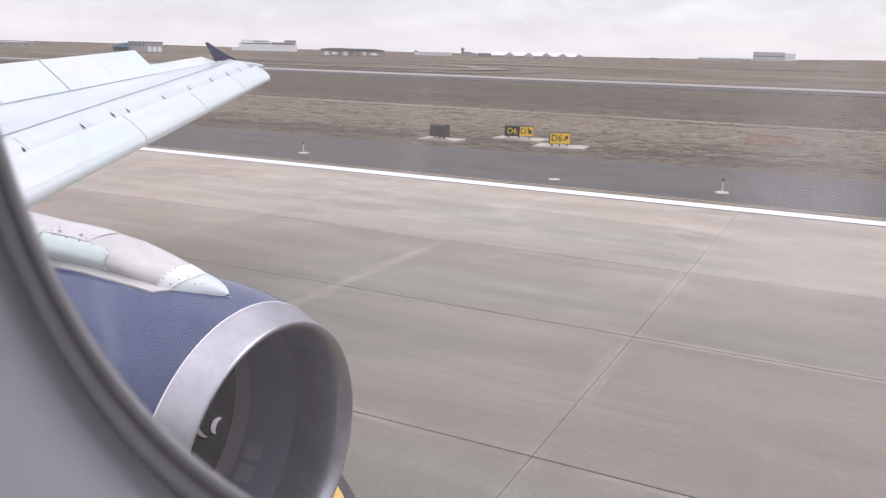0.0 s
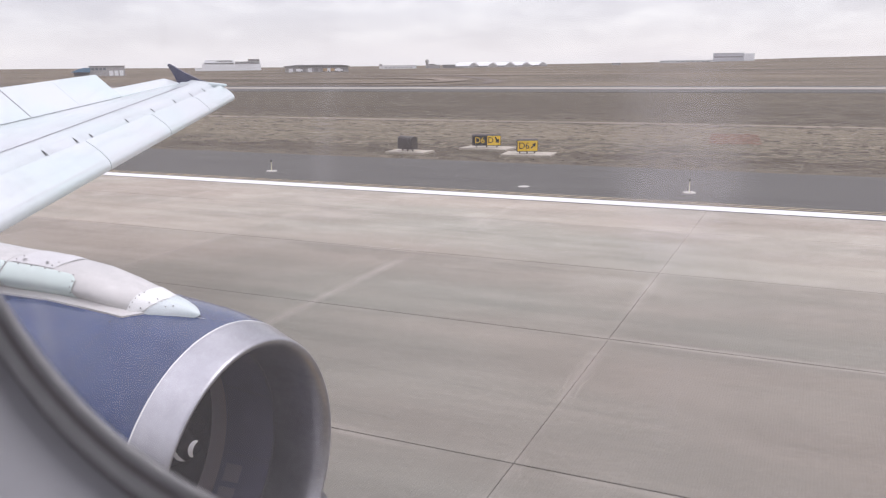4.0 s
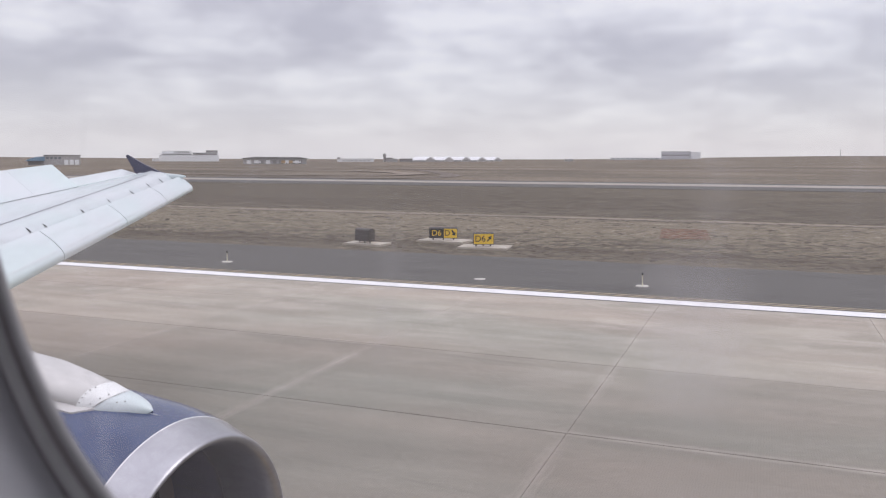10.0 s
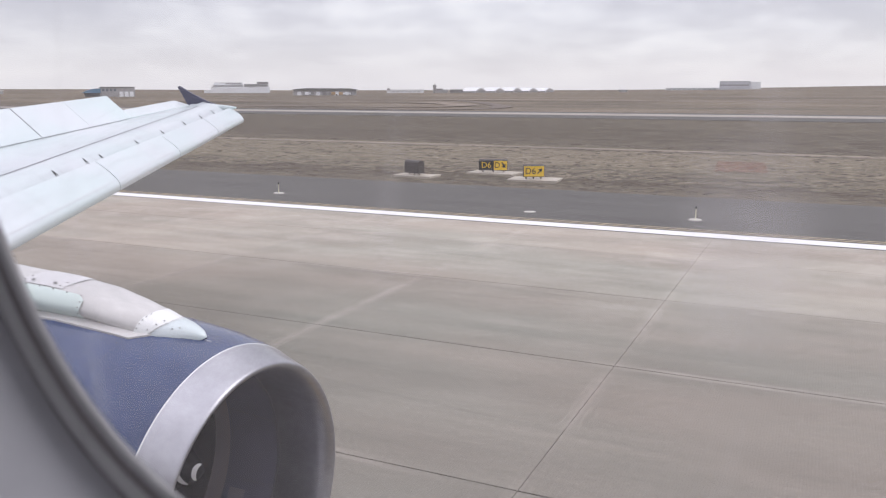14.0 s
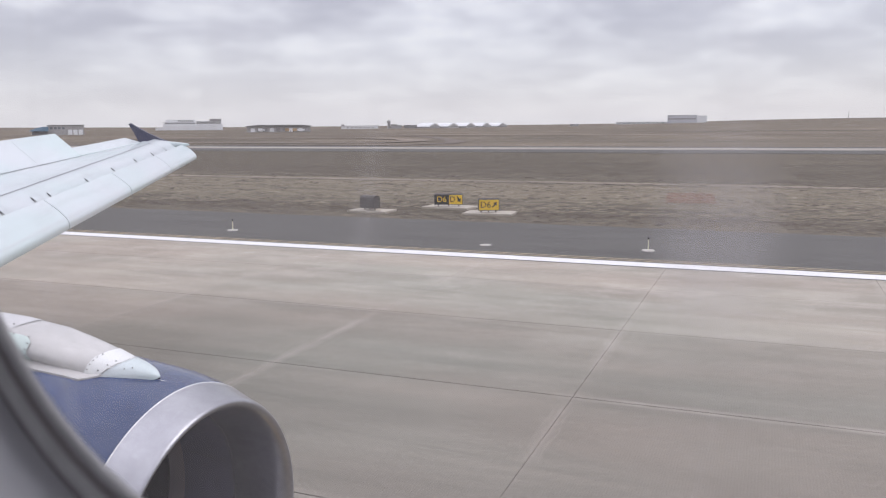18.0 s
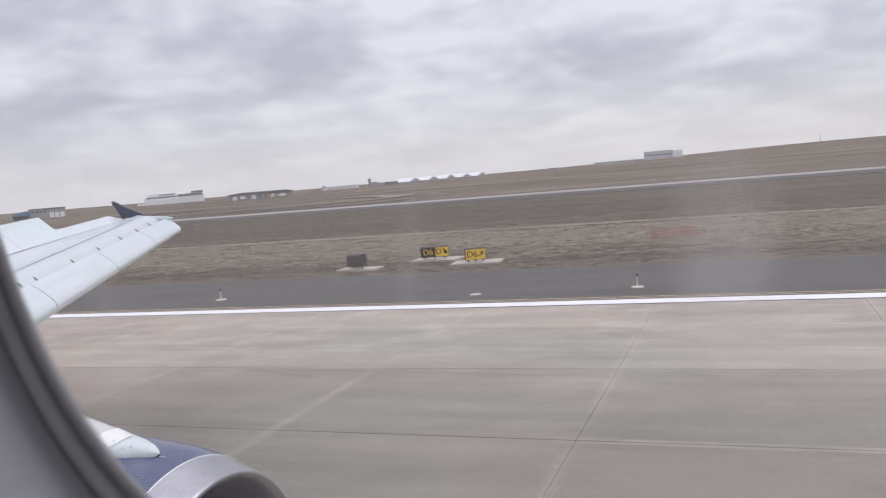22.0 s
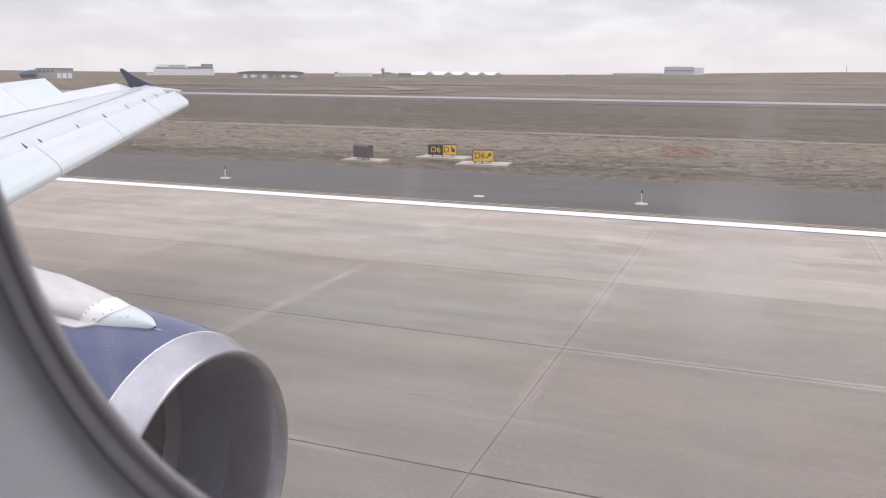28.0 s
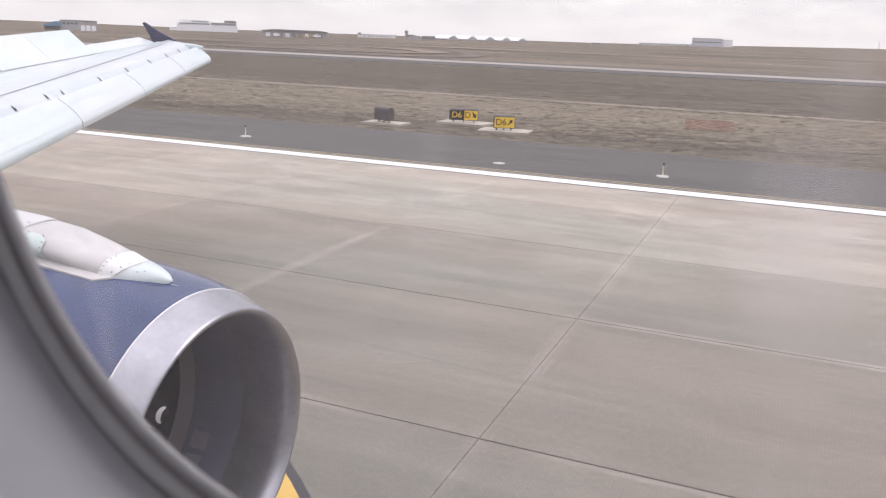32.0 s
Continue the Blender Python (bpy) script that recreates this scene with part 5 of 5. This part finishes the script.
# row of white fabric-roofed salt stores
tent = empty("salt_store", "white peaked fabric storage building", "storage tent", "row of white storage tents")
part("fabric_roof", loft("fabric_roof", [[(x, y, z) for x, z in ((-15.5, 3.2), (-9, 6.8), (0, 9.6), (9, 6.8), (15.5, 3.2), (15.5, 2.9), (-15.5, 2.9))] for y in (0, 34)], True, True, 35), M["tent"], tent, "white peaked fabric roof")
block(tent, "wall", -15, 15, 0.5, 33, 0, 3.0, M["hangar_grey"])
part("gable", mesh_from("gable", [(-13, -0.1, 3.2), (13, -0.1, 3.2), (0, -0.1, 8.4), (-13, 0.05, 3.2), (13, 0.05, 3.2), (0, 0.05, 8.4)], [(0, 1, 2), (3, 5, 4), (0, 3, 4, 1), (1, 4, 5, 2), (2, 5, 3, 0)]), M["hangar_grey"], tent, "grey gable end")
x, y, z, r = site(-22.3, 1500)
tent.matrix_world = pose(x, y, z, 0, 0, r + 52)
for k, az in enumerate((-21.0, -19.8, -18.7, -17.6)):
    x, y, z, r = site(az, 1540 + 50 * k)
    copy_thing(tent, pose(x, y, z, 0, 0, r + 52))

# tall terminal block far to the right, with low wings
term = empty("terminal_block", "tall pale grey block with a dark glazed band on the skyline", "building")
tw_ = block(term, "wall", -54, 28, 0, 50, 0, 23, M["block_hazed_grey"])
for i in range(12):
    block(tw_, "window", -52 + 6.5 * i, -46.2 + 6.5 * i, -0.3, 0, 11, 14.2, M["hangar_dark"], "dark glazing")
block(term, "parapet", -55, 28.5, -0.6, 50.6, 23, 24, M["hangar_white"])
block(term, "side_hall", 28.5, 56, 4, 48, 0, 21.5, M["hangar_white"], "white lower hall")
stand(term, -5.3, 2500)
wing_low = empty("low_terminal", "long low white building on the skyline", "building")
block(wing_low, "wall", -75, 75, 0, 30, 0, 5.5, M["hangar_white"])
block(wing_low, "roof", -76, 76, -1, 31, 5.5, 6.5, M["tent"])
for i in range(10):
    block(wing_low, "window", -70 + 14 * i, -62 + 14 * i, -0.2, 0, 1.5, 4, M["window_dark"])
stand(wing_low, -8.2, 2520)
hut = empty("hut", "small grey hut on the skyline", "hut")
block(hut, "wall", -9, 9, 0, 9, 0, 4.6, M["hangar_grey"])
block(hut, "roof", -9.6, 9.6, -0.5, 9.5, 4.6, 5.3, M["roof_dark"])
stand(hut, -12.7, 1800)

barn = empty("storage_shed", "long low pale shed on the skyline", "shed")
bw = block(barn, "wall", -38, 38, 0, 16, 0, 5.0, M["hangar_grey"])
part("roof", loft("roof", [[(x, y, z) for x, z in ((-39, 4.9), (-39, 5.3), (-24, 6.2), (24, 6.2), (39, 5.3), (39, 4.9))] for y in (-0.6, 16.6)], True, True, 20), M["hangar_white"], barn, "pale shallow roof")
for i in range(7):
    block(bw, "bay_door", -33 + 10 * i, -28 + 10 * i, -0.12, 0, 0.4, 3.4, M["hangar_dark"], "roller door")
stand(barn, -54.5, 1300)
mast = empty("mast", "thin dark mast on the skyline", "mast")
part("pole", tube_mesh("pole", [(0, 0.9), (14, 0.6), (20, 0.4)], 8), M["hangar_dark"], mast)
part("head", tube_mesh("head", [(20, 0.5), (20.5, 1.3), (21.5, 1.3), (22, 0.5)], 8), M["hangar_dark"], mast)
stand(mast, 4.4, 2900)

# ---- dry grass beside the shoulder ----
rng = random.Random(7)
tv, tf = [], []
for i in range(5200):
    x = rng.uniform(-75, 30)
    y = 34.95 + abs(rng.gauss(0, 1)) * (0.16 if i % 2 else 1.1)
    z = land(x, y)
    h = rng.uniform(0.015, 0.05)
    r = rng.uniform(0.05, 0.22)
    for k in range(3):
        a = rng.uniform(-0.5, 0.5)
        b0 = len(tv)
        tv += [(x + r * math.cos(a), y + r * math.sin(a), z - 0.01), (x - r * math.cos(a), y - r * math.sin(a), z - 0.01), (x + rng.uniform(-r, r), y + 0.12, z + h)]
        tf.append((b0, b0 + 1, b0 + 2))
me = bpy.data.meshes.new("dry_grass_tufts")
me.from_pydata(tv, [], tf)
tagged(part("dry_grass_tufts", me, plain("straw", (0.15, 0.126, 0.095), 0.95, vary=0.4, scale=0.9)), "low dry straw-coloured grass tufts", "grass", kind="stuff")


def clumps(name, count, seed, y0, y1, size, high, mat, label):
    """Low uneven mounds of matted grass, strewn thicker where patches of noise run high."""
    rng = random.Random(seed)
    verts, faces = [], []
    placed = 0
    while placed < count:
        y = y0 + (y1 - y0) * rng.random()
        x = rng.uniform(-1.15 * y - 6, 0.30 * y + 6)
        if noise.noise(Vector((x * 0.11, y * 0.28, seed))) + 0.5 * noise.noise(Vector((x * 0.5, y * 0.9, seed))) < rng.uniform(-0.35, 0.45):
            continue
        placed += 1
        half, deep, h = rng.uniform(0.35, 1.0) * size, rng.uniform(0.07, 0.18), rng.uniform(0.4, 1.0) * high
        turn = rng.uniform(-0.35, 0.35)
        b0 = len(verts)
        for i in range(5):
            f = i / 2 - 1
            rise_ = h * (1 - f * f) ** 0.5 * rng.uniform(0.6, 1.15)
            px, py = x + f * half, y + f * half * turn + rng.uniform(-0.05, 0.05)
            g = land(px, py)
            w_ = deep * (0.25 + 0.75 * (1 - f * f))
            verts += [(px, py - w_ * 0.5, g - 0.02), (px, py, g + rise_), (px, py + w_, g - 0.02)]
        for i in range(4):
            for j in (0, 1):
                q = b0 + 3 * i + j
                faces.append((q, q + 3, q + 4, q + 1))
    me = bpy.data.meshes.new(name)
    me.from_pydata(verts, [], faces)
    tagged(part(name, me, mat), label, "grass", kind="stuff")


clumps("straw_clumps", 3900, 21, 40.0, 58.5, 0.30, 0.05, plain("matted_straw", (0.232, 0.201, 0.152), 0.95, vary=0.3, scale=0.7, bump=0.5, bscale=12), "flattened pale clumps of dry straw in the grass")
clumps("dark_grass_clumps", 1500, 45, 36.0, 66.0, 0.34, 0.055, plain("dark_dead_grass", (0.105, 0.088, 0.070), 0.95, vary=0.3, scale=0.7, bump=0.5, bscale=12), "low dark brown clumps of dead grass")

# ---- concrete slabs, last ----
PITCH = 5.7
ROWS = [(-1.2, 3.4), (3.4, 8.0), (8.0, 12.6), (12.6, 17.2), (17.2, 21.8), (21.8, 26.22)]


def slab_mesh(w_, d_):
    b = bmesh.new()
    bmesh.ops.create_cube(b, size=1)
    for q in b.verts:
        q.co = (q.co.x * (w_ - 0.006), q.co.y * (d_ - 0.022), q.co.z * 0.2 - 0.1)
    bmesh.ops.bevel(b, geom=[e for e in b.edges if all(q.co.z > -0.1 for q in e.verts)], offset=0.006, segments=1, affect="EDGES")
    m_ = bpy.data.meshes.new("slab")
    b.to_mesh(m_)
    b.free()
    m_.materials.append(M["concrete"])
    return m_


kinds = {round(b - a, 3): slab_mesh(PITCH, b - a) for a, b in ROWS}
for i in range(-16, 9):
    for a, b in ROWS:
        ob = part("slab", kinds[round(b - a, 3)], None, runway)
        ob.location = (0.05 + PITCH * i, (a + b) / 2, 0.0015 * math.sin(i * 7.3 + a * 3.1))
verts, faces = [], []
for i in list(range(-72, -16)) + list(range(9, 72)):
    for a, b in ROWS:
        x, k = 0.05 + PITCH * i, len(verts)
        verts += [(x - PITCH / 2 + 0.01, a + 0.01, 0), (x + PITCH / 2 - 0.01, a + 0.01, 0), (x + PITCH / 2 - 0.01, b - 0.01, 0), (x - PITCH / 2 + 0.01, b - 0.01, 0)]
        faces.append((k, k + 1, k + 2, k + 3))
for i in range(-72, 72):
    for j in range(8):
        x, k, a = 0.05 + PITCH * i, len(verts), -1.2 - 4.6 * (j + 1)
        verts += [(x - PITCH / 2 + 0.01, a + 0.01, 0), (x + PITCH / 2 - 0.01, a + 0.01, 0), (x + PITCH / 2 - 0.01, a + 4.59, 0), (x - PITCH / 2 + 0.01, a + 4.59, 0)]
        faces.append((k, k + 1, k + 2, k + 3))
tagged(part("far_slabs", mesh_from("far_slabs", verts, faces), M["concrete"], runway), "worn concrete slabs further along the runway", kind="stuff")
